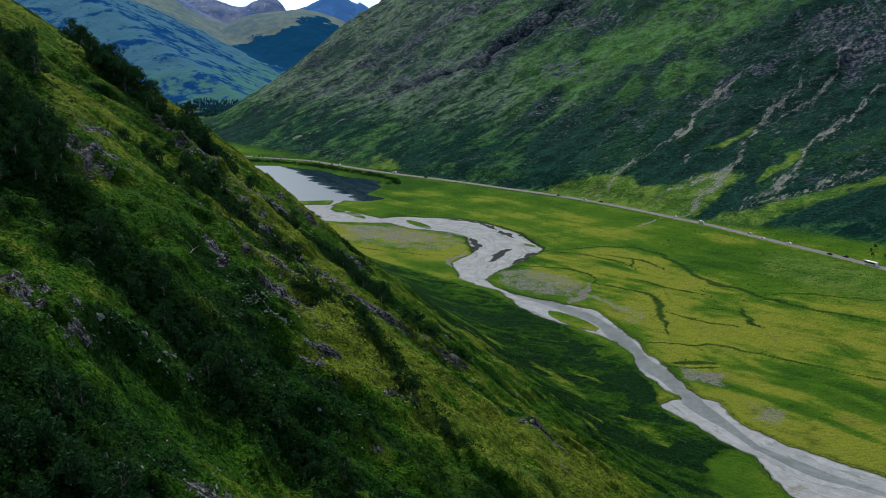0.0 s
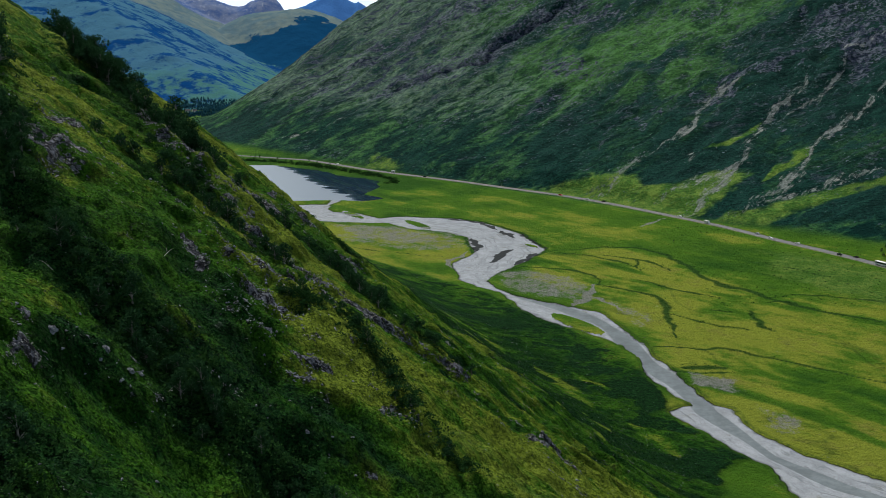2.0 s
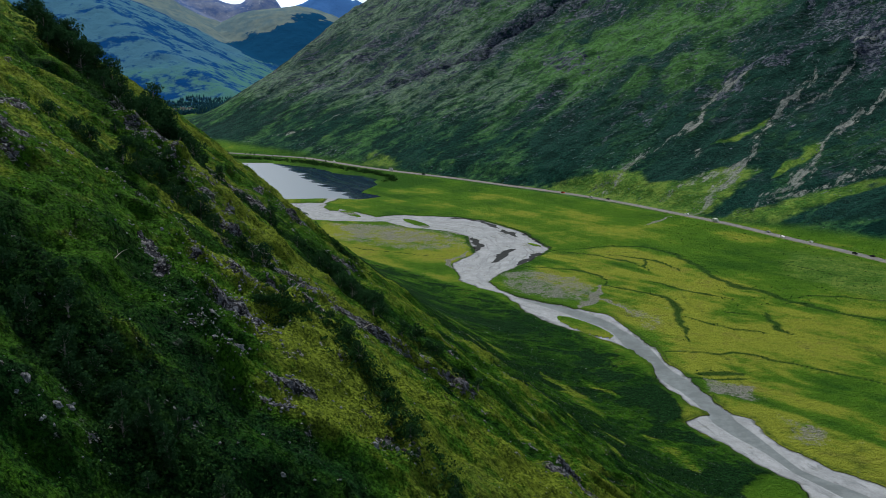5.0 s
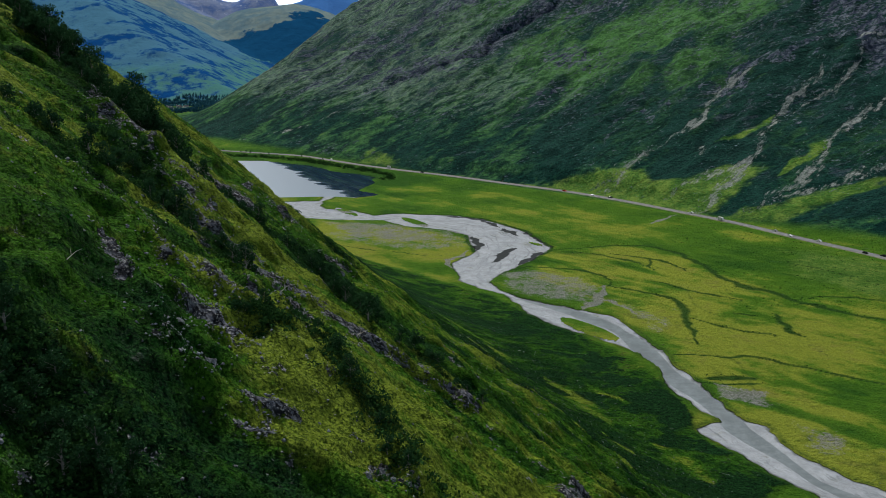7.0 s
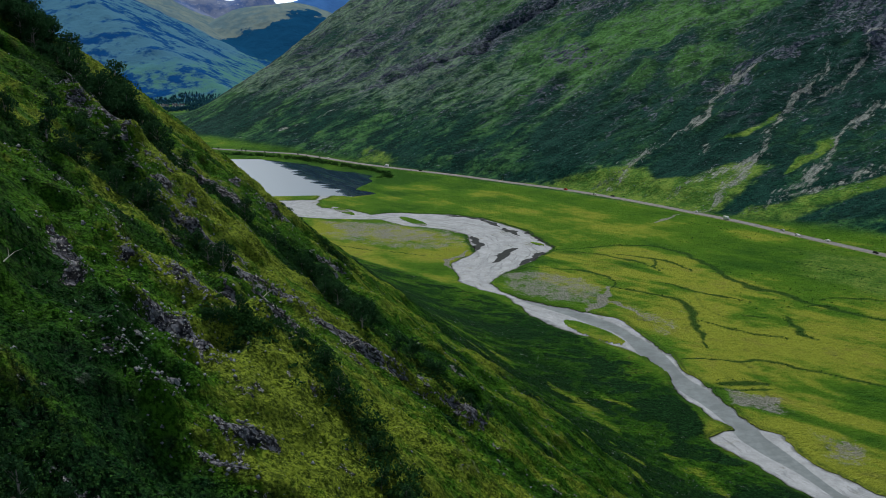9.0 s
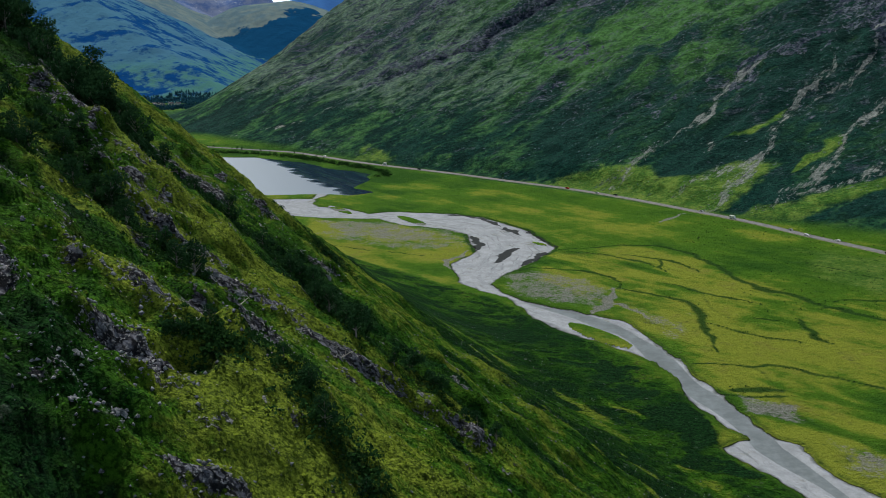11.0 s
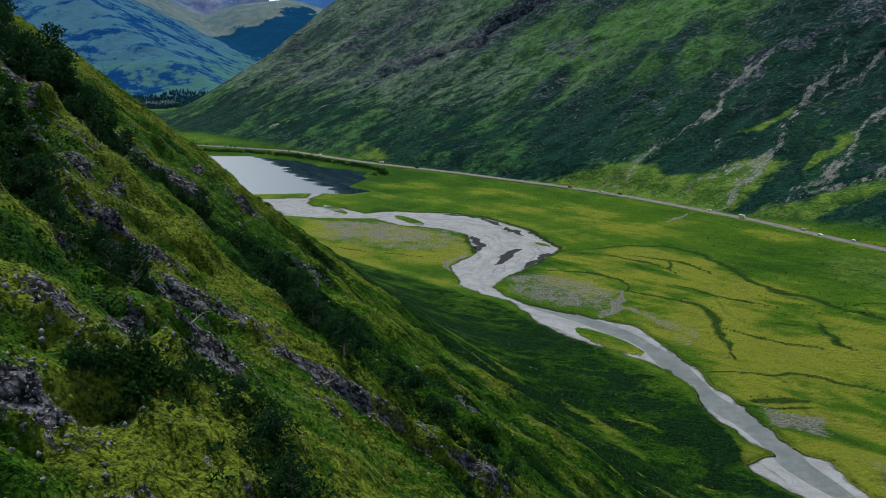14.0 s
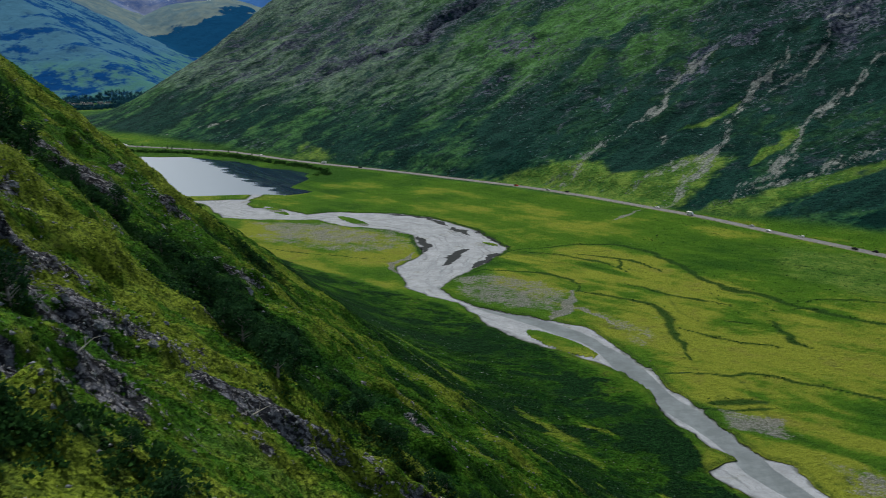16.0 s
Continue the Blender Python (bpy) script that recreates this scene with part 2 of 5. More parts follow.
def left_slope(x, y):
    q, p = 0.287 * x + 0.957 * y, 0.957 * x - 0.287 * y
    base = 132.2 - 0.716 * x - 0.153 * y - 0.12 * softplus(y - 320, 30) - 0.24 * softplus(y - 715, 25)
    body = step01(0, 45, base)
    bump = 8.3 * np.exp(-((q - 202.6) / 30) ** 2) - 4 - 13.4 * np.exp(-((q - 128) / 26) ** 2)
    bump = bump + 15.5 * np.exp(-((q - 413) / 131) ** 2) * step01(53, 133, base)
    ridge = 1 - 2 * np.abs(vnoise(q / 44 + 0.3 * vnoise(q / 60, p / 60, 5), p / 170, 3))
    bump = bump + 3.5 * ridge + (2.4 + 2.2 * step01(205, 240, q)) * downhill_ribs(q, p) + (1.5 + 1.0 * step01(205, 240, q)) * (0.5 - np.abs(vnoise(q / 7.5 + 0.4 * vnoise(x / 12, y / 12, 7), p / 34, 8))) + 1.7 * fbm(x / 5, y / 5, 3, 12) + 4.2 * (0.33 - np.abs(fbm(x / 12, y / 12, 2, 16))) 
    for cx, cy, up, r in SWELLS:
        bump = bump + up * np.exp(-((x - cx) ** 2 + (y - cy) ** 2) / r ** 2)
    hag = 0.55 - np.abs(vnoise(x / 2.6 + 0.6 * vnoise(x / 5, y / 5, 17), y / 2.6, 18))
    bump = bump + 0.6 * hag * step01(600, 300, y)
    z = base + bump * body
    rock = np.zeros(x.shape)
    for (cx, cy), r in OUTCROPS:
        m = close_to(x, y, [(cx, cy)], 2.4 * r)
        rock[m] = np.maximum(rock[m], 1 - np.hypot((x[m] - cx) * 0.75, (y[m] - cy) * 1.1) / (1.6 * r))
    for line, w in RIBS:
        m = close_to(x, y, line, 3 * w)
        if m.any():
            rock[m] = np.maximum(rock[m], 1 - path_distance(x[m], y[m], line)[0] / (1.7 * w))
    ledge = vnoise(q / 3.2 + 0.5 * vnoise(x / 6, y / 6, 19), p / 6, 14)
    z = z + 2.4 * rock * (0.5 - np.abs(ledge)) + 1.3 * rock * np.round(2 * vnoise(x / 3.1, y / 3.1, 15)) / 2 + 0.8 * rock
    return z - 0.75 * softplus(z - 300, 30)


def right_hill(x, y):
    v, s = (x - 220) * 0.733 + (y - 940) * 0.68, -(x - 220) * 0.68 + (y - 940) * 0.733
    face = 0.42 * v + 0.13 * softplus(v - 150, 40) + 0.1 * softplus(v - 330, 40)
    end = 0.184 * softplus(x + 521, 25) + 0.622 * softplus(x + 408, 40)
    z = softmin(face, end, 14)
    body = step01(0, 120, z)
    gully = 1 - 2 * np.abs(vnoise(s / 95 + 0.8 * vnoise(s / 80, v / 120, 21), v / 260, 22))
    z = z + body * (5.5 * gully + 9 * fbm(s / 70, v / 90, 3, 25) + 5.0 * (0.5 - np.abs(vnoise(s / 30 + 0.5 * vnoise(x / 40, y / 40, 26), v / 70, 27))) + 4.2 * fbm(x / 19, y / 19, 3, 28) + 2.2 * (0.5 - np.abs(vnoise(x / 24 + 0.5, z / 9, 29)))) + 0.8 * step01(2, 30, z) * fbm(x / 6, y / 6, 2, 31)
    d, u = path_distance(x + 22 * vnoise(x / 30, y / 30, 33), y + 22 * vnoise(x / 30, y / 30, 34), CRAGS[0][0])
    z = z - 9 * np.exp(-(d / 13) ** 2) * step01(0, 0.15, u)
    return z - 0.8 * softplus(z - 420, 40)


def valley_floor(x, y):
    z = 0.5 + 0.45 * fbm(x / 45, y / 70, 3, 41) + 0.15 * fbm(x / 8, y / 8, 2, 44)
    return np.maximum(z, 0.1) - 25 * step01(1500, 2300, y)


def height(x, y):
    a, b = left_slope(x, y), right_hill(x, y)
    return valley_floor(x, y) + softplus(a, 9) + softplus(b, 6)


def land(x, y):
    """The ground with river bed, lake basin and road bench cut into it."""
    z = height(x, y)
    bed = inside_distance(x, y, RIVER_BED) + 2.6 * fbm(x / 9, y / 9, 3, 66)
    chan, along = path_distance(x, y, CHANNEL)
    pool = np.full(x.shape, 1e9)
    wx, wy = x + 5 * fbm(x / 9, y / 9, 3, 67), y + 5 * fbm(x / 9 + 30, y / 9, 3, 68)
    for line, w in POOLS:
        m = close_to(x, y, line, 60)
        if m.any():
            d, u = path_distance(wx[m], wy[m], line)
            pool[m] = np.minimum(pool[m], d / (w * (0.3 + 2.8 * u * (1 - u))))
    isle = np.zeros(x.shape)
    for (cx, cy), a, b in ISLANDS:
        u, v = (x - cx) * 0.5 - (y - cy) * 0.866, (x - cx) * 0.866 + (y - cy) * 0.5
        isle = np.maximum(isle, 1.3 - np.hypot(u / a, v / b))
    gravel = 0.16 + 0.22 * fbm(x / 12, y / 20, 3, 61)
    z = np.where(bed > -40, gravel + (z - gravel) * step01(0.5, -3.5, bed), z)
    wet = (5.5 + 2.2 * vnoise(x / 30, y / 30, 62)) * (1 - 0.4 * step01(0.74, 0.84, along))
    z = z - 1.0 * (1 - step01(wet - 2, wet + 2, chan)) * (bed > 0.5) * step01(0.36, 0.44, along)
    z = z + 0.55 * step01(0.1, 0.4, isle) * (bed > 0)
    z = z - 2.4 * step01(-2.5, 7, inside_distance(x, y, LAKE) + 2.0 * fbm(x / 9, y / 9, 2, 64) + 9.0 * fbm(x / 38, y / 38, 2, 65))
    road, _ = path_distance(x, y, ROAD)
    bench = 1.1 + 6 * step01(-200, -430, x)
    z = bench + (z - bench) * step01(5, 34, road)
    return z, bed, isle, pool, road, chan, along

# ---- materials ----
def shader(name, rough=0.9, gloss=0.25):
    m = bpy.data.materials.new(name)
    m.use_nodes = True
    b = m.node_tree.nodes["Principled BSDF"]
    b.inputs["Roughness"].default_value = rough
    b.inputs["Specular IOR Level"].default_value = gloss
    return m, m.node_tree, b


def plain(name, colour, rough=0.7, metallic=0.0, vary=0.25, scale=3.0):
    m, t, b = shader(name, rough)
    b.inputs["Metallic"].default_value = metallic
    n = t.nodes.new("ShaderNodeTexNoise")
    n.inputs["Scale"].default_value, n.inputs["Detail"].default_value = scale, 5
    r = t.nodes.new("ShaderNodeValToRGB")
    r.color_ramp.elements[0].position, r.color_ramp.elements[1].position = 0.3, 0.7
    r.color_ramp.elements[0].color = (*[c * (1 - vary) for c in colour], 1)
    r.color_ramp.elements[1].color = (*[min(1, c * (1 + vary)) for c in colour], 1)
    g = t.nodes.new("ShaderNodeTexCoord")
    t.links.new(g.outputs["Object"], n.inputs["Vector"])
    t.links.new(n.outputs["Fac"], r.inputs[0])
    t.links.new(r.outputs[0], b.inputs["Base Color"])
    return m


class Nodes:
    """Short names for building a node tree."""
    def __init__(self, tree):
        self.t = tree
        self.co = tree.nodes.new("ShaderNodeTexCoord").outputs["Object"]

    def put(self, sock, val):
        if isinstance(val, bpy.types.NodeSocket):
            self.t.links.new(val, sock)
        else:
            sock.default_value = val

    def attr(self, name):
        n = self.t.nodes.new("ShaderNodeAttribute")
        n.attribute_name = name
        return n.outputs["Fac"]

    def math(self, op, a, b=0.0):
        n = self.t.nodes.new("ShaderNodeMath")
        n.operation = op
        self.put(n.inputs[0], a)
        self.put(n.inputs[1], b)
        return n.outputs[0]

    def stretch(self, angle, sx, sy, sz=1.0):
        n = self.t.nodes.new("ShaderNodeMapping")
        n.vector_type = "TEXTURE"
        n.inputs["Rotation"].default_value = (0, 0, radians(angle))
        n.inputs["Scale"].default_value = (sx, sy, sz)
        self.t.links.new(self.co, n.inputs[0])
        return n.outputs[0]

    def noise(self, size, detail=4.0, rough=0.55, vec=None, warp=0.0):
        n = self.t.nodes.new("ShaderNodeTexNoise")
        n.inputs["Scale"].default_value, n.inputs["Detail"].default_value = 1.0 / size, detail
        n.inputs["Roughness"].default_value, n.inputs["Distortion"].default_value = rough, warp
        self.t.links.new(vec or self.co, n.inputs["Vector"])
        return n.outputs["Fac"]

    def ramp(self, v, a, b):
        n = self.t.nodes.new("ShaderNodeMapRange")
        n.interpolation_type = "SMOOTHSTEP"
        self.put(n.inputs["Value"], v)
        n.inputs["From Min"].default_value, n.inputs["From Max"].default_value = a, b
        return n.outputs["Result"]

    def mix(self, f, a, b):
        n = self.t.nodes.new("ShaderNodeMix")
        n.data_type = "RGBA"
        self.put(n.inputs[0], f)
        for sock, val in ((n.inputs[6], a), (n.inputs[7], b)):
            self.put(sock, val if isinstance(val, bpy.types.NodeSocket) else (*val, 1))
        return n.outputs[2]

    def bump(self, h, dist, strength=1.0, normal=None):
        n = self.t.nodes.new("ShaderNodeBump")
        n.inputs["Strength"].default_value, n.inputs["Distance"].default_value = strength, dist
        self.put(n.inputs["Height"], h)
        if normal:
            self.t.links.new(normal, n.inputs["Normal"])
        return n.outputs[0]


def spread(n, a, noise, gain):
    """A cover's amount with ragged noise added."""
    return n.math("ADD", a, n.math("MULTIPLY", n.math("SUBTRACT", noise, 0.5), gain))


def sward(n):
    """Grass, bracken and heather: the colour, and the noises that it uses."""
    a_dry_lit, a_dark, a_lime, a_hill = n.attr("dry_lit"), n.attr("dark"), n.attr("lime"), n.attr("hillside")
    big, mid, fine, tuft = n.noise(38, 5), n.noise(8, 6, 0.62), n.noise(2.4, 6, 0.7), n.noise(0.8, 4, 0.7)
    west = n.noise(1.0, 6, 0.62, n.stretch(-16.7, 5.0, 2.6, 4.0), 0.5)
    east = n.noise(1.0, 6, 0.5, n.stretch(18, 60.0, 18.0, 16.0), 0.7)
    lump = n.noise(17, 5, 0.52, None, 0.5)
    level = n.attr("meadow")
    tone = spread(n, spread(n, spread(n, spread(n, a_dry_lit, mid, n.math("SUBTRACT", 1.3, n.math("MULTIPLY", level, 0.5))), fine, n.math("SUBTRACT", 1.7, n.math("MULTIPLY", level, 1.1))), big, 0.8), west, n.math("SUBTRACT", 1.1, n.math("MULTIPLY", level, 0.9)))
    col = n.mix(n.ramp(tone, -0.25, 0.42), n.mix(level, (0.007, 0.036, 0.006), (0.026, 0.082, 0.010)), n.mix(level, (0.039, 0.106, 0.009), (0.060, 0.140, 0.012)))
    col = n.mix(n.ramp(tone, 0.36, 0.95), col, n.mix(level, (0.146, 0.184, 0.022), (0.200, 0.236, 0.030)))
    # hillside greens shifted towards blue: distance haze put into the colour
    far = n.mix(n.ramp(spread(n, spread(n, spread(n, spread(n, a_dry_lit, east, 1.6), lump, 1.5), big, 0.8), mid, 0.9), -0.3, 1.05), (0.004, 0.031, 0.024), (0.058, 0.146, 0.040))
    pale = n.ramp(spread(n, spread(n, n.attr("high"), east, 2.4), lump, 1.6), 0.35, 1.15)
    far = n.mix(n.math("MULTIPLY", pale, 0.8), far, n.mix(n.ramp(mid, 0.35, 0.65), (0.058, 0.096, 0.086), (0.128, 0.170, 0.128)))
    russet = n.math("MULTIPLY", n.ramp(spread(n, n.noise(27, 5, 0.6, None, 0.6), mid, 0.8), 0.52, 0.72), n.math("MULTIPLY", level, n.ramp(a_dry_lit, 0.55, 1.0)))
    col = n.mix(n.math("MULTIPLY", russet, 0.55), col, (0.175, 0.165, 0.040))
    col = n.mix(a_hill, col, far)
    col = n.mix(n.ramp(spread(n, spread(n, a_lime, mid, 1.0), lump, 1.2), 0.12, 0.95), col, n.mix(n.ramp(spread(n, fine, lump, 0.8), 0.35, 0.68), (0.045, 0.120, 0.020), (0.125, 0.190, 0.036)))
    near_heath = spread(n, spread(n, spread(n, a_dark, mid, 1.5), fine, 1.7), west, 1.0)
    far_heath = spread(n, spread(n, spread(n, a_dark, lump, 1.8), fine, 0.5), east, 2.0)
    heath = n.ramp(n.math("ADD", n.math("MULTIPLY", near_heath, n.math("SUBTRACT", 1.0, a_hill)), n.math("MULTIPLY", far_heath, a_hill)), 0.25, 0.85)
    # the hillside's dark heath carries the same painted haze blue
    low = n.mix(a_hill, n.mix(n.ramp(tuft, 0.35, 0.68), (0.003, 0.016, 0.006), (0.014, 0.052, 0.014)), n.mix(n.ramp(tuft, 0.35, 0.68), (0.004, 0.021, 0.020), (0.013, 0.050, 0.036)))
    col = n.mix(heath, col, low)
    speck = n.noise(4.0, 6, 0.78, None, 0.3)
    grain = n.mix(a_hill, n.ramp(spread(n, n.noise(1.5, 5, 0.75), n.noise(0.45, 3, 0.65), 1.1), 0.34, 0.63), n.ramp(spread(n, spread(n, lump, east, 1.2), speck, 2.2), 0.25, 0.75))
    shade = n.mix(grain, n.mix(a_hill, (0.29, 0.40, 0.44), (0.44, 0.52, 0.58)), n.mix(a_hill, (1.30, 1.40, 1.30), (1.16, 1.22, 1.20)))
    mul = n.t.nodes.new("ShaderNodeMix")
    mul.data_type, mul.blend_type = "RGBA", "MULTIPLY"
    n.put(mul.inputs[0], n.math("MAXIMUM", 0.2, n.math("SUBTRACT", n.math("SUBTRACT", 0.9, n.math("MULTIPLY", n.attr("meadow"), 0.62)), n.math("MULTIPLY", n.math("MAXIMUM", a_lime, 0.0), 0.4))))
    n.t.links.new(col, mul.inputs[6])
    n.t.links.new(shade, mul.inputs[7])
    return mul.outputs[2], mid, fine, tuft, west, east


def ground_material():
    m, t, b = shader("moor and meadow", 0.95, 0.02)
    n = Nodes(t)
    a_gravel, a_rock, a_stream, a_pebble, a_scree, a_hill, a_high = [n.attr(k) for k in ("gravel", "rock", "stream", "pebble", "scree", "hillside", "high")]
    col, mid, fine, tuft, west, east = sward(n)
    stream = n.math("MULTIPLY", n.ramp(spread(n, spread(n, a_stream, fine, 0.7), mid, 0.8), 0.05, 0.9), 0.95)
    col = n.mix(stream, col, n.mix(tuft, (0.012, 0.040, 0.009), (0.028, 0.078, 0.014)))
    peb = n.math("MULTIPLY", n.ramp(spread(n, spread(n, spread(n, a_pebble, n.noise(13, 6, 0.65), 1.6), fine, 1.6), tuft, 0.6), 0.32, 0.82), 0.88)
    col = n.mix(peb, col, n.mix(n.ramp(tuft, 0.35, 0.65), (0.11, 0.113, 0.10), (0.28, 0.285, 0.285)))
    crack = n.noise(0.9, 7, 0.75, n.stretch(-16.7, 2.2, 0.8, 1.0))
    ledge = n.noise(1.0, 7, 0.7, n.stretch(12, 30.0, 8.0, 8.0), 0.4)
    fall = n.noise(1.0, 7, 0.7, n.stretch(42.8, 26.0, 4.5, 10.0))
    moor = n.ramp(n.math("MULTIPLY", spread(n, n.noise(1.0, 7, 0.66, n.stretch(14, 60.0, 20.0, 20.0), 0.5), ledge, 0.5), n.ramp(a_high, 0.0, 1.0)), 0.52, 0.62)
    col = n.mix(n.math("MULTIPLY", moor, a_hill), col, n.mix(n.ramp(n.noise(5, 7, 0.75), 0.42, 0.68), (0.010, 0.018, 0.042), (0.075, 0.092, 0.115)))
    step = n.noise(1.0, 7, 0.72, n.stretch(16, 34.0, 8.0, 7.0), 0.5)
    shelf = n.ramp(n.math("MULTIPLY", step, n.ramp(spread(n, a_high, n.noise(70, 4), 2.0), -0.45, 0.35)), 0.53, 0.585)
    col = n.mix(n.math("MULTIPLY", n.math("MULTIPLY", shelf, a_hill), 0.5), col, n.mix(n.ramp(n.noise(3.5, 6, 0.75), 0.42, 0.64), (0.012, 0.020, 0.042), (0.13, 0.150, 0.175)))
    rock = n.ramp(n.math("ADD", spread(n, spread(n, n.math("SUBTRACT", a_rock, 0.12), n.noise(4, 7, 0.75), 4.2), west, 1.6), n.math("MULTIPLY", n.math("MULTIPLY", n.math("SUBTRACT", ledge, 0.5), a_hill), 2.6)), 0.3, 0.46)
    block = t.nodes.new("ShaderNodeTexVoronoi")
    block.inputs["Scale"].default_value, block.inputs["Detail"].default_value = 1.0, 1.0
    t.links.new(n.stretch(-16.7, 1.9, 0.8, 0.9), block.inputs["Vector"])
    facet = t.nodes.new("ShaderNodeSeparateColor")
    t.links.new(block.outputs["Color"], facet.inputs[0])
    near_rock = n.mix(n.ramp(spread(n, n.math("MULTIPLY", facet.outputs[0], 0.6), crack, 2.4), 0.0, 0.85), (0.034, 0.037, 0.050), (0.25, 0.262, 0.315))
    near_rock = n.mix(n.ramp(block.outputs["Distance"], 0.62, 0.95), near_rock, (0.026, 0.028, 0.034))
    near_rock = n.mix(n.ramp(n.noise(0.5, 4, 0.7), 0.56, 0.64), near_rock, (0.45, 0.45, 0.46))
    far_rock = n.mix(n.ramp(n.noise(8, 7, 0.75), 0.42, 0.66), (0.009, 0.015, 0.036), (0.12, 0.137, 0.17))
    col = n.mix(rock, col, n.mix(a_hill, near_rock, far_rock))
    scree = n.math("MULTIPLY", n.ramp(spread(n, spread(n, a_scree, n.noise(7, 7, 0.78), 3.0), fall, 4.0), 0.55, 1.25), 0.9)
    col = n.mix(scree, col, n.mix(n.ramp(n.noise(2.5, 6, 0.72), 0.35, 0.65), (0.11, 0.125, 0.12), (0.29, 0.31, 0.30)))
    grav = n.ramp(spread(n, a_gravel, n.noise(6, 6, 0.6), 1.5), -0.2, 0.2)
    silt = n.noise(9, 7, 0.7)
    lane = t.nodes.new("ShaderNodeCombineXYZ")
    t.links.new(n.math("MULTIPLY", spread(n, n.attr("flow"), n.noise(22, 4), 14.0), 0.3), lane.inputs[0])
    t.links.new(n.math("MULTIPLY", n.attr("run"), 22.0), lane.inputs[1])
    braid = n.noise(1.0, 6, 0.65, lane.outputs[0])
    stones = n.mix(n.ramp(silt, 0.3, 0.7), (0.195, 0.212, 0.235), (0.31, 0.332, 0.365))
    stones = n.mix(n.math("MULTIPLY", n.ramp(spread(n, braid, silt, 0.5), 0.52, 0.68), 0.75), stones, (0.115, 0.13, 0.145))
    stones = n.mix(n.math("MULTIPLY", n.ramp(spread(n, n.noise(26, 6, 0.7), silt, 0.7), 0.56, 0.74), 0.8), stones, (0.135, 0.142, 0.118))
    stones = n.mix(n.ramp(n.noise(1.1, 6, 0.75), 0.5, 0.75), stones, (0.18, 0.185, 0.2))
    # bank shadow put into the stones' colour at the rim of the bed
    edge = n.math("SUBTRACT", 1.0, n.ramp(spread(n, a_gravel, n.noise(4, 5, 0.6), 1.2), 0.1, 0.9))
    stones = n.mix(n.math("MULTIPLY", edge, 0.7), stones, (0.06, 0.07, 0.055))
    col = n.mix(grav, col, stones)
    # wet gravel; its near-black tone also stands for the mirrored hill
    wet = n.ramp(spread(n, n.attr("wet"), n.noise(5, 6, 0.65), 1.0), 0.35, 0.6)
    col = n.mix(wet, col, (0.03, 0.034, 0.036))
    t.links.new(col, b.inputs["Base Color"])
    soft = n.math("SUBTRACT", 1.0, n.math("MULTIPLY", grav, 0.9))
    h = n.math("MULTIPLY", n.math("MULTIPLY", n.math("ADD", n.math("MULTIPLY", fine, 1.3), n.math("MULTIPLY", tuft, 0.5)), soft), n.math("SUBTRACT", 1.0, n.math("MULTIPLY", a_hill, 0.6)))
    lumpy = n.math("MULTIPLY", n.math("MULTIPLY", mid, 3.2), n.math("SUBTRACT", n.math("SUBTRACT", 1.0, n.attr("meadow")), n.math("MULTIPLY", a_hill, 0.75)))
    big_h = n.math("MULTIPLY", n.math("ADD", n.math("MULTIPLY", west, 1.0), n.math("MULTIPLY", n.math("MULTIPLY", n.math("ADD", n.math("MULTIPLY", east, 0.3), n.math("MULTIPLY", mid, 0.12)), a_hill), 5.0)), soft)
    rocky = n.math("MULTIPLY", n.math("ADD", n.math("MULTIPLY", crack, 0.8), n.math("MULTIPLY", facet.outputs[1], 0.7)), n.math("MULTIPLY", rock, n.math("SUBTRACT", 1.0, a_hill)))
    t.links.new(n.bump(n.math("ADD", n.math("ADD", n.math("ADD", h, rocky), big_h), lumpy), 2.3, 1.0), b.inputs["Normal"])
    return m


# ---- ground ----
def steps(stops):
    """Places from stop to stop; each stop is (place, spacing from here on)."""
    out = []
    for (a, da), (c, dc) in zip(stops, stops[1:]):
        p = a
        while p < c - 1e-6:
            out.append(p)
            p += da + (dc - da) * (p - a) / (c - a)
    return np.array(out + [stops[-1][0]])


def grid_mesh(name, xs, ys, zs, fields, material):
    nx, ny = len(xs), len(ys)
    gx, gy = np.meshgrid(xs, ys)
    me = bpy.data.meshes.new(name)
    me.vertices.add(nx * ny)
    me.vertices.foreach_set("co", np.stack([gx, gy, zs], -1).astype(np.float32).ravel())
    i = (np.arange(ny - 1)[:, None] * nx + np.arange(nx - 1)[None]).ravel()
    quads = np.stack([i, i + 1, i + 1 + nx, i + nx], -1).astype(np.int32)
    me.loops.add(quads.size)
    me.loops.foreach_set("vertex_index", quads.ravel())
    me.polygons.add(len(quads))
    me.polygons.foreach_set("loop_start", np.arange(0, quads.size, 4, dtype=np.int32))
    me.polygons.foreach_set("use_smooth", np.ones(len(quads), bool))
    me.update(calc_edges=True)
    for key, val in fields.items():
        me.attributes.new(key, "FLOAT", "POINT").data.foreach_set("value", val.astype(np.float32).ravel())
    me.materials.append(material)
    return new(name, me)


xs = steps([(-2600, 260), (-700, 60), (-330, 8), (-150, 1.8), (-100, 0.95), (60, 0.95), (115, 1.3), (200, 2.0), (330, 3.0), (560, 6), (900, 50), (2600, 260)])
ys = steps([(-900, 150), (-100, 20), (60, 2.2), (100, 0.9), (300, 0.9), (350, 1.3), (480, 1.8), (720, 2.0), (1000, 2.6), (1300, 3.6), (1700, 5), (2450, 40)])
GX, GY = np.meshgrid(xs, ys)
GZ, bed, isle, pool, _, flow, run = land(GX, GY)


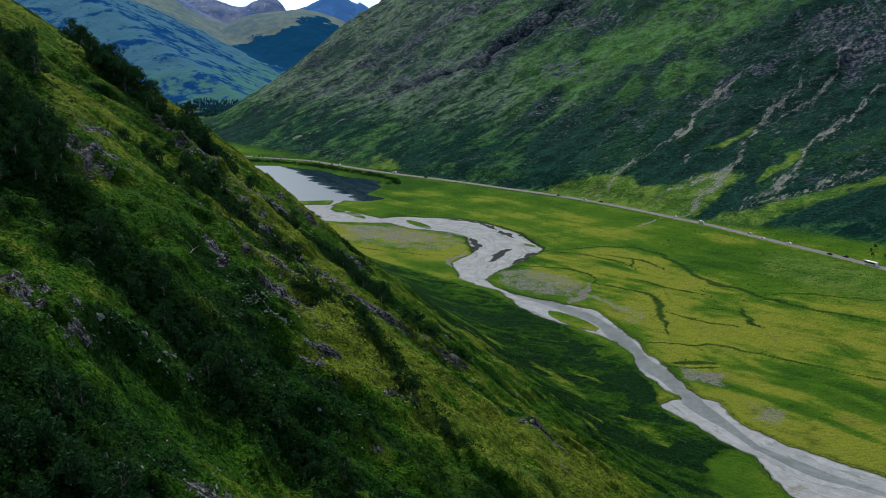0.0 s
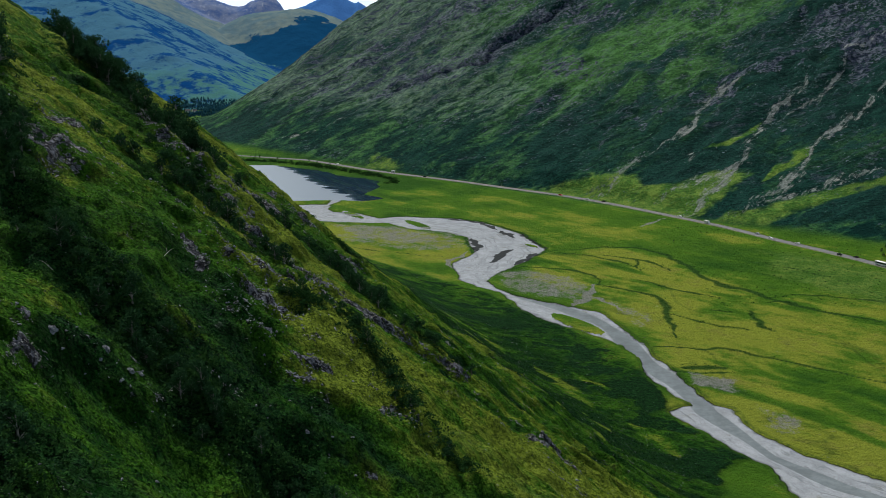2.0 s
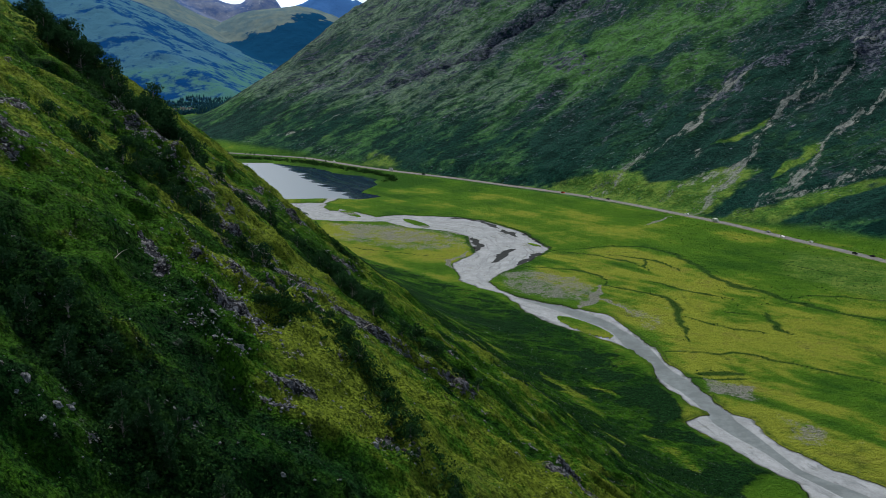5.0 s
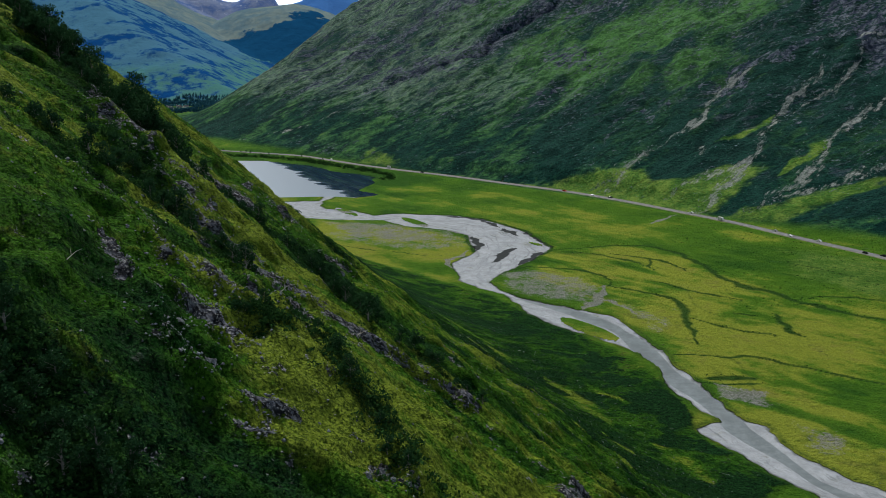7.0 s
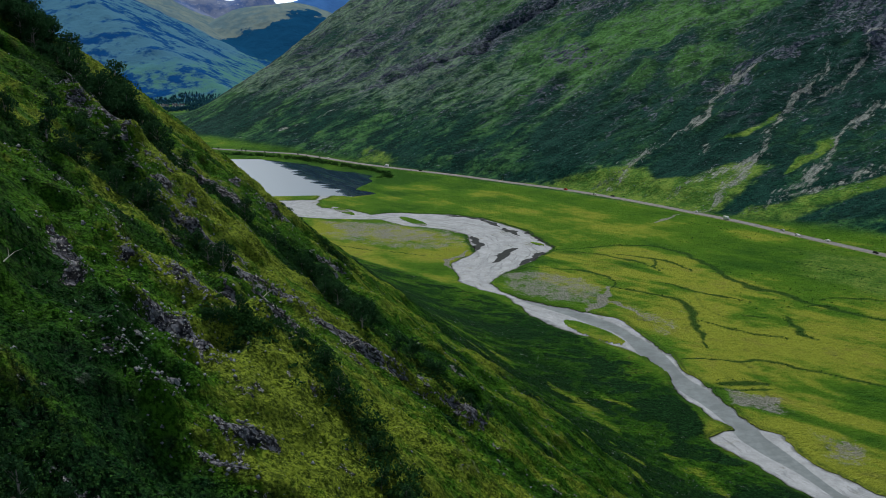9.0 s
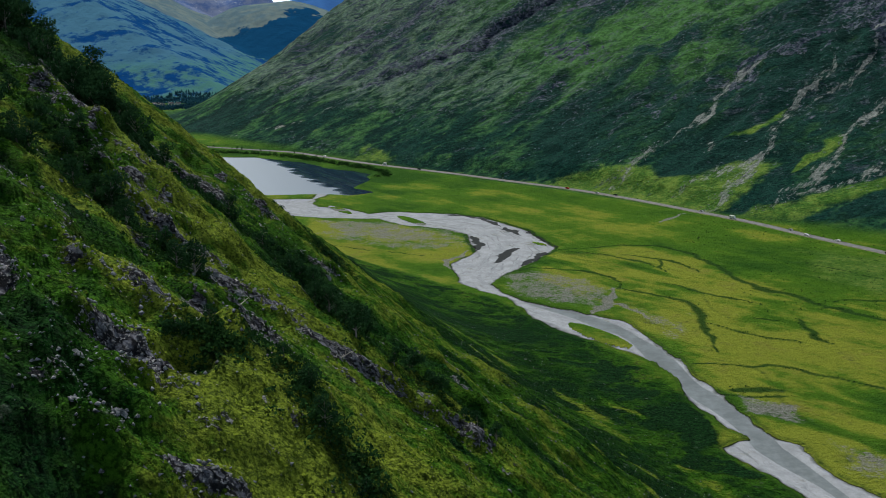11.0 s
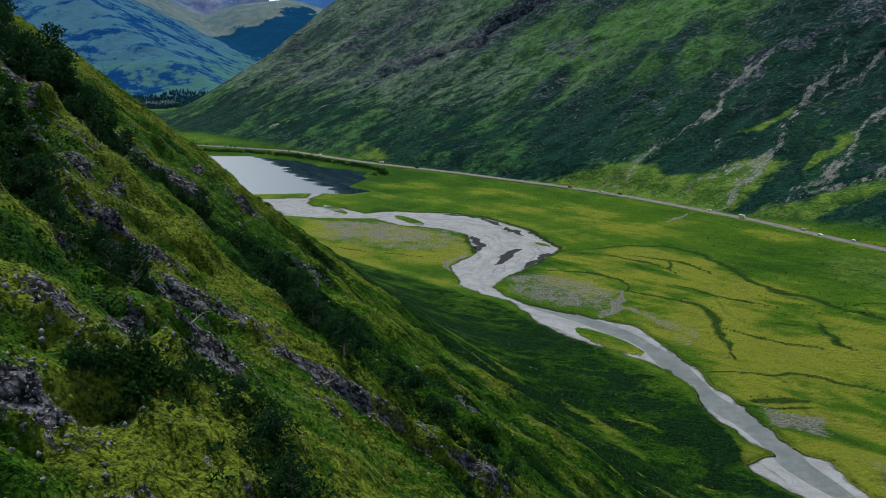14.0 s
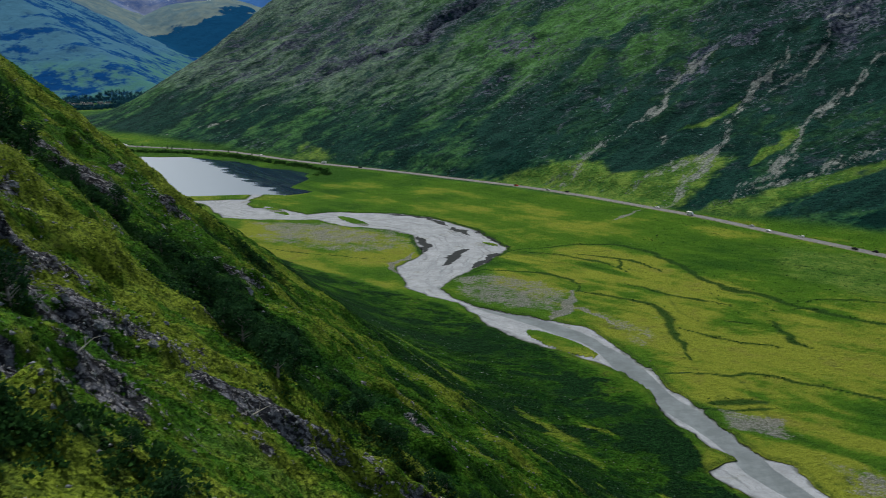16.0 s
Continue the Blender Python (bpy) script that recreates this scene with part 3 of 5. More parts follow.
def near_lines(x, y, lines, wander=7.0):
    """1 on a line, falling to 0 at twice its half width."""
    best = np.full(x.shape, -1.0)
    x, y = x + wander * fbm(x / 16, y / 16, 3, 86), y + wander * fbm(x / 16 + 40, y / 16, 3, 87)
    for line, w in lines:
        m = close_to(x, y, line, 4 * w + 1)
        if m.any():
            d, u = path_distance(x[m], y[m], line)
            best[m] = np.maximum(best[m], 1.3 - 0.65 * d / (w * (0.25 + 3.2 * u * (1 - u))))
    return np.clip(best, -1, 1)


def near_spots(x, y, spots):
    best = np.full(x.shape, -1.0)
    for (cx, cy), r in spots:
        m = close_to(x, y, [(cx, cy)], 4.2 * r)
        best[m] = np.maximum(best[m], 1.25 - 0.75 * np.hypot((x[m] - cx) * 0.75, (y[m] - cy) * 1.1) / r)
    return np.clip(best, -1, 1)


def zone(x, y, outline, soft):
    out, m = np.zeros(x.shape), close_to(x, y, outline, 2 * soft)
    if m.any():
        out[m] = step01(-soft, soft, inside_distance(x[m], y[m], outline) + 0.6 * soft * fbm(x[m] / 18, y[m] / 18, 3, 90))
    return out


def covers(x, y, bed, isle, pool):
    """How much of each kind of ground cover grows or lies at a place."""
    slope = softplus(left_slope(x, y), 9)
    hill = softplus(right_hill(x, y), 6)
    flat = (1 - step01(3, 9, slope)) * (1 - step01(2, 8, hill))
    u, w = 0.62 * x - 0.785 * y, 0.785 * x + 0.62 * y
    stripe = fbm(w / 13 + 0.8 * vnoise(x / 50, y / 50, 91), u / 85, 3, 92)
    q, p = 0.287 * x + 0.957 * y, 0.957 * x - 0.287 * y
    streak = 0.6 * fbm(q / 9 + 0.5 * vnoise(q / 25, p / 25, 95), p / 34, 4, 96) + 0.6 * fbm(x / 13, y / 13, 4, 109)
    v, s = (x - 220) * 0.733 + (y - 940) * 0.68, -(x - 220) * 0.68 + (y - 940) * 0.733
    fold = fbm(s / 40 + 0.4 * vnoise(x / 60, y / 60, 97), v / 150, 4, 98)
    # meadow: straw-coloured by the river, greener towards the road
    dry_lit = 0.40 + 0.45 * stripe + 0.6 * fbm(x / 42, y / 42, 4, 111)
    straw = zone(x, y, [(78, 800), (112, 800), (145, 812), (176, 770), (182, 730), (210, 690), (250, 640), (330, 570), (430, 450), (430, 250), (200, 330), (150, 430), (130, 480), (125, 560), (105, 640), (60, 720)], 9)
    fine_stripe = fbm(w / 5 + 1.2 * vnoise(x / 30, y / 30, 104), u / 60, 3, 105)
    dry_lit = dry_lit + straw * (0.46 + 0.55 * stripe + 0.32 * fine_stripe + 0.5 * fbm(x / 19, y / 19, 3, 112)) + 0.15 * fine_stripe
    west = zone(x, y, [(-110, 930), (-40, 900), (18, 850), (20, 800), (6, 766), (10, 725), (30, 692), (-10, 728), (-60, 775), (-110, 850)], 6)
    dry_lit = dry_lit + west * 0.38 - 0.12 * zone(x, y, [(-120, 870), (-60, 822), (-10, 800), (10, 806), (-30, 835), (-70, 860)], 6)
    dry_lit = dry_lit - 0.2 * zone(x, y, [(140, 815), (185, 770), (190, 720), (240, 680), (275, 720), (240, 800), (215, 850), (170, 850)], 14)
    dry_lit = dry_lit + 0.35 * zone(x, y, [(-70, 1120), (-10, 1110), (10, 1070), (-60, 1075)], 8) + 0.25 * zone(x, y, [(85, 870), (150, 905), (170, 880), (110, 850)], 6)
    dry_lit = dry_lit - 0.45 * zone(x, y, [(-500, 1600), (-100, 1340), (60, 1160), (30, 1080), (-70, 1045), (-60, 1160), (-500, 1420)], 20)
    green = zone(x, y, [(255, 800), (300, 770), (335, 690), (330, 620), (270, 650), (240, 720)], 14)
    # shady slope: olive crests, deep green hollows, with their light and shade put into the tone
    on = np.maximum(step01(3, 9, slope), step01(-4, 3, inside_distance(x, y, TOE + [(-900, 200), (-900, 1000)]) + 4 * fbm(x / 14, y / 14, 3, 93)))
    flat = flat * (1 - on)
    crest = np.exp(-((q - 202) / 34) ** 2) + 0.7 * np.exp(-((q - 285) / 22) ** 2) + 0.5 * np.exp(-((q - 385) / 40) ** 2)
    dry_lit = dry_lit * flat
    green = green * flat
    # same ribs as the relief, so their lit tops are painted in
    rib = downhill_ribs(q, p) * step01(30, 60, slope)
    dry_lit = dry_lit + on * (0.27 - 0.40 * step01(208, 176, q) + 1.1 * rib + 0.22 * crest * step01(40, 80, slope) + 1.1 * streak + 0.10 * step01(30, 70, slope))
    sunny = step01(2, 8, hill)
    dry_lit = dry_lit + sunny * (-0.06 + 0.75 * fold + 0.62 * step01(35, 120, hill))
    apron_sun = np.maximum(zone(x, y, [(85, 1104), (160, 1070), (199, 1052), (203, 1020), (229, 1006), (258, 1004), (286, 995), (298, 977), (262, 949), (241, 934), (222, 940), (213, 950), (173, 1006), (125, 1064)], 13),
                       zone(x, y, [(240, 915), (262, 920), (286, 908), (313, 909), (355, 904), (430, 902), (430, 885), (351, 888), (309, 889), (292, 880), (262, 884)], 9))
    apron_sun = np.maximum(apron_sun, 0.9 * np.clip(near_lines(x, y, [([(272, 1050), (304, 1053), (333, 1070)], 4.5), ([(308, 958), (342, 979), (358, 984)], 4.5)], 8.0), 0, 1))
    # sunlit patch at the hill's foot, put into the lime colour
    apron_sun = np.maximum(apron_sun, 0.8 * zone(x, y, [(-122, 1272), (-92, 1315), (-62, 1275), (-52, 1236)], 12))
    lime = 0.75 * green + sunny * apron_sun * (1.15 + 0.4 * fold)
    lime = lime + 0.6 * zone(x, y, [(95, 1090), (215, 960), (235, 925), (215, 985), (150, 1065)], 5)
    lime = lime + 0.45 * on * zone(x, y, [(-9, 209), (3, 208), (15, 206), (30, 196), (10, 165), (-9, 171)], 7) * (0.7 + 1.2 * streak)
    lime = lime + 0.4 * on * zone(x, y, [(-23, 258), (-17, 257), (-5, 243), (-12, 224), (-22, 232)], 6) * (0.8 + 0.8 * streak)
    dry_lit = dry_lit + 0.3 * on * zone(x, y, [(-31, 211), (-24, 220), (-17, 214), (-12, 203), (-11, 194), (-22, 183), (-27, 195)], 6)
    # bracken and heather, with cloud shadow also put into the foot's dark band
    dark = np.clip(near_lines(x, y, GULLIES), 0, 1) * 0.95 * on
    # foot of the slope: dark bracken plus painted cloud shadow
    foot = on * (1 - step01(26, 52, slope)) * step01(-12, 12, y - 326 - (x - 66) * 0.65) * (1 - 0.35 * step01(660, 800, y))
    dark = np.maximum(dark, foot * (0.56 + 2.6 * streak + 1.3 * fbm(x / 34, y / 34, 3, 107)))
    dark = dark + 0.42 * on * np.maximum(zone(x, y, [(-50, 191), (-39, 195), (-33, 191), (-27, 190), (-22, 181), (-12, 172), (-22, 160), (-32, 166), (-40, 168)], 6), 0.8 * zone(x, y, [(-44, 131), (-33, 142), (-18, 138), (-12, 120), (-30, 95), (-36, 108)], 7))
    dark = np.maximum(dark, on * (0.15 - 1.3 * streak) * (1 - 0.6 * crest))
    dark = np.maximum(dark, sunny * (0.26 - 1.0 * fold - 0.18 * step01(220, 20, x) + 0.9 * fbm(x / 85, y / 85, 3, 108)))
    dark = np.maximum(dark, 0.9 * zone(x, y, [(345, 905), (400, 925), (600, 960), (600, 760), (420, 780), (380, 835), (300, 862), (318, 880)], 8) - 0.8 * zone(x, y, [(345, 815), (370, 850), (420, 850), (420, 800), (365, 790)], 6))
    dark = np.maximum(dark, 0.8 * zone(x, y, [(195, 1010), (212, 1045), (235, 1045), (225, 1010)], 4))
    dark = dark + 0.6 * sunny * zone(x, y, [(200, 1040), (330, 1260), (640, 1260), (640, 780), (380, 850), (330, 900), (300, 960)], 20)
    dark = dark + 0.5 * sunny * zone(x, y, [(85, 1215), (110, 1100), (176, 1070), (250, 1090), (300, 1151), (259, 1205), (173, 1240)], 26)
    dry_lit = dry_lit + sunny * (0.32 * zone(x, y, [(60, 1520), (150, 1335), (253, 1320), (345, 1280), (250, 1450)], 30) - 0.2 * zone(x, y, [(85, 1215), (110, 1100), (176, 1070), (250, 1090), (300, 1151), (259, 1205), (173, 1240)], 26))
    # rib tops lightened and hollows darkened in colour, as light would do
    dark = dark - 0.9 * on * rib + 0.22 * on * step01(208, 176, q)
    dark = dark + 0.35 * sunny * zone(x, y, [(320, 1140), (400, 1330), (660, 1330), (660, 960), (450, 980)], 30)
    pale = np.clip(near_lines(x, y, [([(46, 520), (58, 492), (69, 461)], 4.0), ([(20, 560), (34, 528)], 2.5), ([(82, 442), (92, 428), (100, 405)], 3.5), ([(60, 440), (72, 415)], 2.5), ([(2, 560), (18, 520), (30, 480)], 2.0), ([(30, 420), (48, 396), (62, 370)], 1.6), ([(10, 470), (26, 440), (44, 412)], 1.5), ([(66, 520), (80, 492)], 1.6), ([(-6, 600), (12, 575), (26, 560)], 1.5)], 5.0), 0, 1) * on
    dry_lit = dry_lit + 0.5 * pale
    dark = dark - 0.9 * pale
    dark = dark - 1.2 * np.clip(lime, 0, 1)
    stony = np.maximum(np.maximum(near_spots(x, y, OUTCROPS), near_lines(x, y, RIBS, 4.0)) - 0.44 + 1.5 * fbm(x / 6, y / 6, 3, 110) + 1.1 * streak, -0.28 + 0.13 * step01(232, 262, q) * step01(420, 330, y) + 0.8 * on * streak * step01(50, 90, slope))
    stony = np.maximum(np.where(on > 0.5, stony, -1), sunny * np.maximum(near_lines(x, y, CRAGS, 40.0) * 0.75 - 0.05, -0.42 + 0.9 * fbm(x / 48, y / 48, 3, 99) + 0.30 * step01(50, 190, hill)) - (1 - sunny))
    scree = np.clip(near_lines(x, y, SCREES, 14.0), -1, 1) - 0.1 + 0.35 * fold
    scar = 1 - np.abs(fbm(w / 34 + 0.9 * vnoise(x / 70, y / 70, 101), u / 130, 3, 102) + 0.03) / (0.05 + 0.035 * vnoise(x / 40, y / 40, 103))
    ditch = np.maximum(np.clip(near_lines(x, y, [(line, 0.8 * w) for line, w in DITCHES], 6.0), 0, 1), np.clip(scar, 0, 1) * (0.3 + 0.2 * straw) * step01(-1, -8, bed)) * flat
    # dark line of undercut shade and wet earth, painted with the stream cover
    bank_shade = np.clip(1 - np.abs(bed + 1.6) / 2.4, 0, 1) * np.where((y > 790) & (x > -20), 1.3, 0.75) * ((x > 40) | (y > 800))
    pebble = np.clip(near_lines(x, y, ARMS), 0, 1) * 1.2
    spread = zone(x, y, [(36, 735), (60, 748), (92, 722), (102, 695), (88, 660), (60, 668), (40, 695)], 8) * 0.62 + zone(x, y, [(-105, 925), (-50, 915), (-20, 880), (0, 850), (-20, 838), (-80, 862)], 8) * 0.68
    spread = np.maximum(spread, zone(x, y, [(128, 520), (150, 505), (142, 488), (128, 500)], 4) * 0.8)
    spread = np.maximum(spread, zone(x, y, [(150, 470), (165, 452), (160, 428), (150, 440)], 5) * 0.6)
    spread = np.maximum(spread, zone(x, y, [(108, 665), (122, 640), (132, 615), (118, 590), (112, 620)], 5) * 0.5)
    spread = np.maximum(spread, zone(x, y, [(-60, 905), (0, 888), (18, 850), (18, 818), (-10, 806), (-60, 832), (-105, 872)], 8) * 0.5)
    pebble = np.maximum(pebble, spread) * (1 - on)
    gravel = np.clip(bed / 2.0, -6, 6) * np.where(isle > 0.25, -1, 1)
    gravel = np.where(bed > 0, np.minimum(gravel, 6 - 9 * np.clip(isle, 0, 1)), gravel)
    return {"gravel": gravel, "dry_lit": dry_lit, "dark": dark, "rock": stony, "stream": np.maximum(ditch, bank_shade * 0.85), "lime": lime, "pebble": pebble, "scree": scree, "hillside": sunny, "meadow": flat, "high": step01(25, 90, hill) * (0.3 + 0.7 * step01(220, -60, x)), "wet": (1.2 - 0.7 * pool) * (bed > -2)}


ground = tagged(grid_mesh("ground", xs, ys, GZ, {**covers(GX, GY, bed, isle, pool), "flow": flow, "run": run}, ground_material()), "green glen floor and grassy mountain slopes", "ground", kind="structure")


def water_material(name, colour, rough, wave, size, gloss=0.5, breeze=0.0):
    """Water; a breeze ruffles the open side of the loch and leaves the lee calm. Sky sheen is put into the ruffled
    side's colour.
    """
    m, t, b = shader(name, rough)
    b.inputs["Base Color"].default_value = (*colour, 1)
    b.inputs["IOR"].default_value = 1.33
    b.inputs["Specular IOR Level"].default_value = gloss
    n = Nodes(t)
    shade = n.mix(n.ramp(n.noise(9, 7, 0.7), 0.35, 0.68), [c * 0.75 for c in colour], [c * 1.2 for c in colour])
    sep = t.nodes.new("ShaderNodeSeparateXYZ")
    t.links.new(n.co, sep.inputs[0])
    across = n.math("ADD", n.math("MULTIPLY", sep.outputs[0], 0.91), n.math("MULTIPLY", sep.outputs[1], 0.415))
    across = n.math("ADD", across, n.math("MULTIPLY", n.noise(1.0, 3, 0.5, n.stretch(5, 90, 16, 20), 0.3), 36.0))
    wind = n.math("SUBTRACT", 1.0, n.ramp(across, 365.0, 376.0))
    t.links.new(n.math("ADD", rough, n.math("MULTIPLY", wind, breeze)), b.inputs["Roughness"])
    # pale blue base colour standing in for sky reflected by the ripples
    t.links.new(n.mix(n.math("MULTIPLY", wind, 1.0 if breeze else 0.0), shade, (0.07, 0.112, 0.165)), b.inputs["Base Color"])
    if breeze:
        t.links.new(n.math("MULTIPLY", n.math("ADD", 0.12, n.math("MULTIPLY", wind, 0.88)), gloss), b.inputs["Specular IOR Level"])
    t.links.new(n.bump(n.noise(size, 3), wave, 0.4), b.inputs["Normal"])
    return m


def sheet(name, outline, z, material):
    bm = bmesh.new()
    bm.faces.new([bm.verts.new((x, y, z)) for x, y in outline])
    me = bpy.data.meshes.new(name)
    bm.to_mesh(me)
    bm.free()
    me.materials.append(material)
    return new(name, me)


tagged(sheet("lake", [(-420, 1062), (-60, 1040), (-50, 1210), (-290, 1370), (-420, 1370)], -0.25, water_material("lake water", (0.003, 0.014, 0.032), 0.012, 0.002, 2.0, 0.9, 0.36)), "calm grey loch mirroring sky and hillside", "lake", kind="structure")
tagged(sheet("river", [(-420, 1060), (-420, 1000), (40, 340), (330, 200), (360, 280), (150, 700), (-60, 1038)], -0.35, water_material("river water", (0.138, 0.160, 0.172), 0.3, 0.06, 1.5, 0.25)), "shallow grey river between gravel banks", "river", kind="structure")

# ---- far hills ----
def far_height(x, y):
    floor = -25 + 3 * fbm(x / 200, y / 200, 2, 70)
    m = softmin(0.50 * (y - 2640), 0.50 * (-505 - x), 6)
    n = 240 * np.exp(-((x + 500) / 300) ** 2 - ((y - 4050) / 380) ** 2) + 150 * np.exp(-((x + 850) / 240) ** 2 - ((y - 4080) / 300) ** 2)
    o = 330 * np.exp(-((x + 1060) / 260) ** 2 - ((y - 4500) / 260) ** 2) + 250 * np.exp(-((x + 740) / 130) ** 2 - ((y - 4500) / 200) ** 2)
    r1 = 345 * np.maximum(0, 1 - np.abs(x + 505) / 850 - np.abs(y - 4800) / 400)
    r2 = 312 * np.maximum(0, 1 - np.abs(x + 390) / 420 - np.abs(y - 4800) / 400)
    z = np.maximum.reduce([softplus(m, 8), n, o, r1, r2, 0 * x])
    z = z - 0.8 * softplus(z - 420, 40)
    return floor + z + step01(10, 120, z) * (14 * fbm(x / 130, y / 130, 4, 72) + 5 * fbm(x / 35, y / 35, 3, 78))


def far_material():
    """Distant heath and woods: greener in front, paler and bluer behind, with aerial haze put into colour and glow."""
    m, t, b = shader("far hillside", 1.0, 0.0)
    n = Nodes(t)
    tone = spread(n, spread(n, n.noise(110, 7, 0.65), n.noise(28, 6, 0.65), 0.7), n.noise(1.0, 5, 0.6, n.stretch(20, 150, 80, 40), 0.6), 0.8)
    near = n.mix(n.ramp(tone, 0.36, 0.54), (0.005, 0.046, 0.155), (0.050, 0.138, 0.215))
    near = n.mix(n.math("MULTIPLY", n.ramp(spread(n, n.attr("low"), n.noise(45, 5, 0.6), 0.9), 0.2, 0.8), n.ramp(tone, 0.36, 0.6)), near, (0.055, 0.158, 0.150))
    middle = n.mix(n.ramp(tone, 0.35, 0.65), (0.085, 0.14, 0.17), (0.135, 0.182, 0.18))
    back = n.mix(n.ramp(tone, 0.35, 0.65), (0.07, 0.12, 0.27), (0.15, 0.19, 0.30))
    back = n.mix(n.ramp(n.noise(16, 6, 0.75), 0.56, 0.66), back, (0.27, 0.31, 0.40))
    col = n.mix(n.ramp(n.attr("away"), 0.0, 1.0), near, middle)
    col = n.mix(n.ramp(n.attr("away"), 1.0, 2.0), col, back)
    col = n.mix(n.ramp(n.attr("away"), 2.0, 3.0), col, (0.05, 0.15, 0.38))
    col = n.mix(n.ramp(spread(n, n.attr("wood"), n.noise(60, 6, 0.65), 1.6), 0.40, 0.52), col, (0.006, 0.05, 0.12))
    # haze tint shared between base colour and emission, though the hills are no lamps
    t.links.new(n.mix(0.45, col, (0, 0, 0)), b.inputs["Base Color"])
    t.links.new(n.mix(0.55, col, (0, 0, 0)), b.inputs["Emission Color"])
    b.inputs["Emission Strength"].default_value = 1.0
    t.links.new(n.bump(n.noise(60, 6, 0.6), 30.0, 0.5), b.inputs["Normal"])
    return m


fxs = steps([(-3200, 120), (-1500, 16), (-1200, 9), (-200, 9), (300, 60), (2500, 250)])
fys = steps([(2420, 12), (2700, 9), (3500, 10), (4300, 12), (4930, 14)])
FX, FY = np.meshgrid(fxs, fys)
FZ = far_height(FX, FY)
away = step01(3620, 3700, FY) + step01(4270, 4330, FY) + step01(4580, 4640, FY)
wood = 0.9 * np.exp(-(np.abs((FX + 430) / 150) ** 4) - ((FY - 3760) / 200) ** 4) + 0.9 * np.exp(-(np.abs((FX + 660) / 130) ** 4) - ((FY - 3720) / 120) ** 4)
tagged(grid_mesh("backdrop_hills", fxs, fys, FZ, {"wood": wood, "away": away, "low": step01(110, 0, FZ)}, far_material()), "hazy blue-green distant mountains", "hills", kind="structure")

# ---- plants ----
rng = np.random.default_rng(7)
GREENS = {"birch": ((0.009, 0.032, 0.015), (0.024, 0.066, 0.025)), "scrub": ((0.008, 0.028, 0.011), (0.026, 0.072, 0.018)), "pine": ((0.008, 0.04, 0.06), (0.02, 0.068, 0.09))}


def leaf_material(name, low, high):
    m, t, b = shader(name, 0.95, 0.0)
    g, r = t.nodes.new("ShaderNodeNewGeometry"), t.nodes.new("ShaderNodeValToRGB")
    o = t.nodes.new("ShaderNodeObjectInfo")
    mixed = t.nodes.new("ShaderNodeMath")
    mixed.operation = "MULTIPLY_ADD"
    mixed.inputs[1].default_value, mixed.inputs[2].default_value = 0.35, 0.0
    t.links.new(o.outputs["Random"], mixed.inputs[0])
    t.links.new(g.outputs["Random Per Island"], mixed.inputs[2])
    r.color_ramp.elements[0].color, r.color_ramp.elements[1].color = (*low, 1), (*high, 1)
    r.color_ramp.elements[1].position = 1.3
    t.links.new(mixed.outputs[0], r.inputs[0])
    t.links.new(r.outputs[0], b.inputs["Base Color"])
    glow, blend = t.nodes.new("ShaderNodeBsdfTranslucent"), t.nodes.new("ShaderNodeMixShader")
    blend.inputs[0].default_value = 0.2
    t.links.new(r.outputs[0], glow.inputs["Color"])
    t.links.new(b.outputs[0], blend.inputs[1])
    t.links.new(glow.outputs[0], blend.inputs[2])
    t.links.new(blend.outputs[0], t.nodes["Material Output"].inputs["Surface"])
    return m


def sward_material():
    m, t, b = shader("tussock blades", 0.95, 0.0)
    n = Nodes(t)
    col, *_ = sward(n)
    t.links.new(col, b.inputs["Base Color"])
    glow, blend = t.nodes.new("ShaderNodeBsdfTranslucent"), t.nodes.new("ShaderNodeMixShader")
    blend.inputs[0].default_value = 0.45
    t.links.new(col, glow.inputs["Color"])
    t.links.new(b.outputs[0], blend.inputs[1])
    t.links.new(glow.outputs[0], blend.inputs[2])
    t.links.new(blend.outputs[0], t.nodes["Material Output"].inputs["Surface"])
    return m


LEAF = {k: leaf_material(k + " leaves", *v) for k, v in GREENS.items()}
BARK = plain("grey birch bark", (0.16, 0.15, 0.14), 0.9, 0, 0.5, 4)


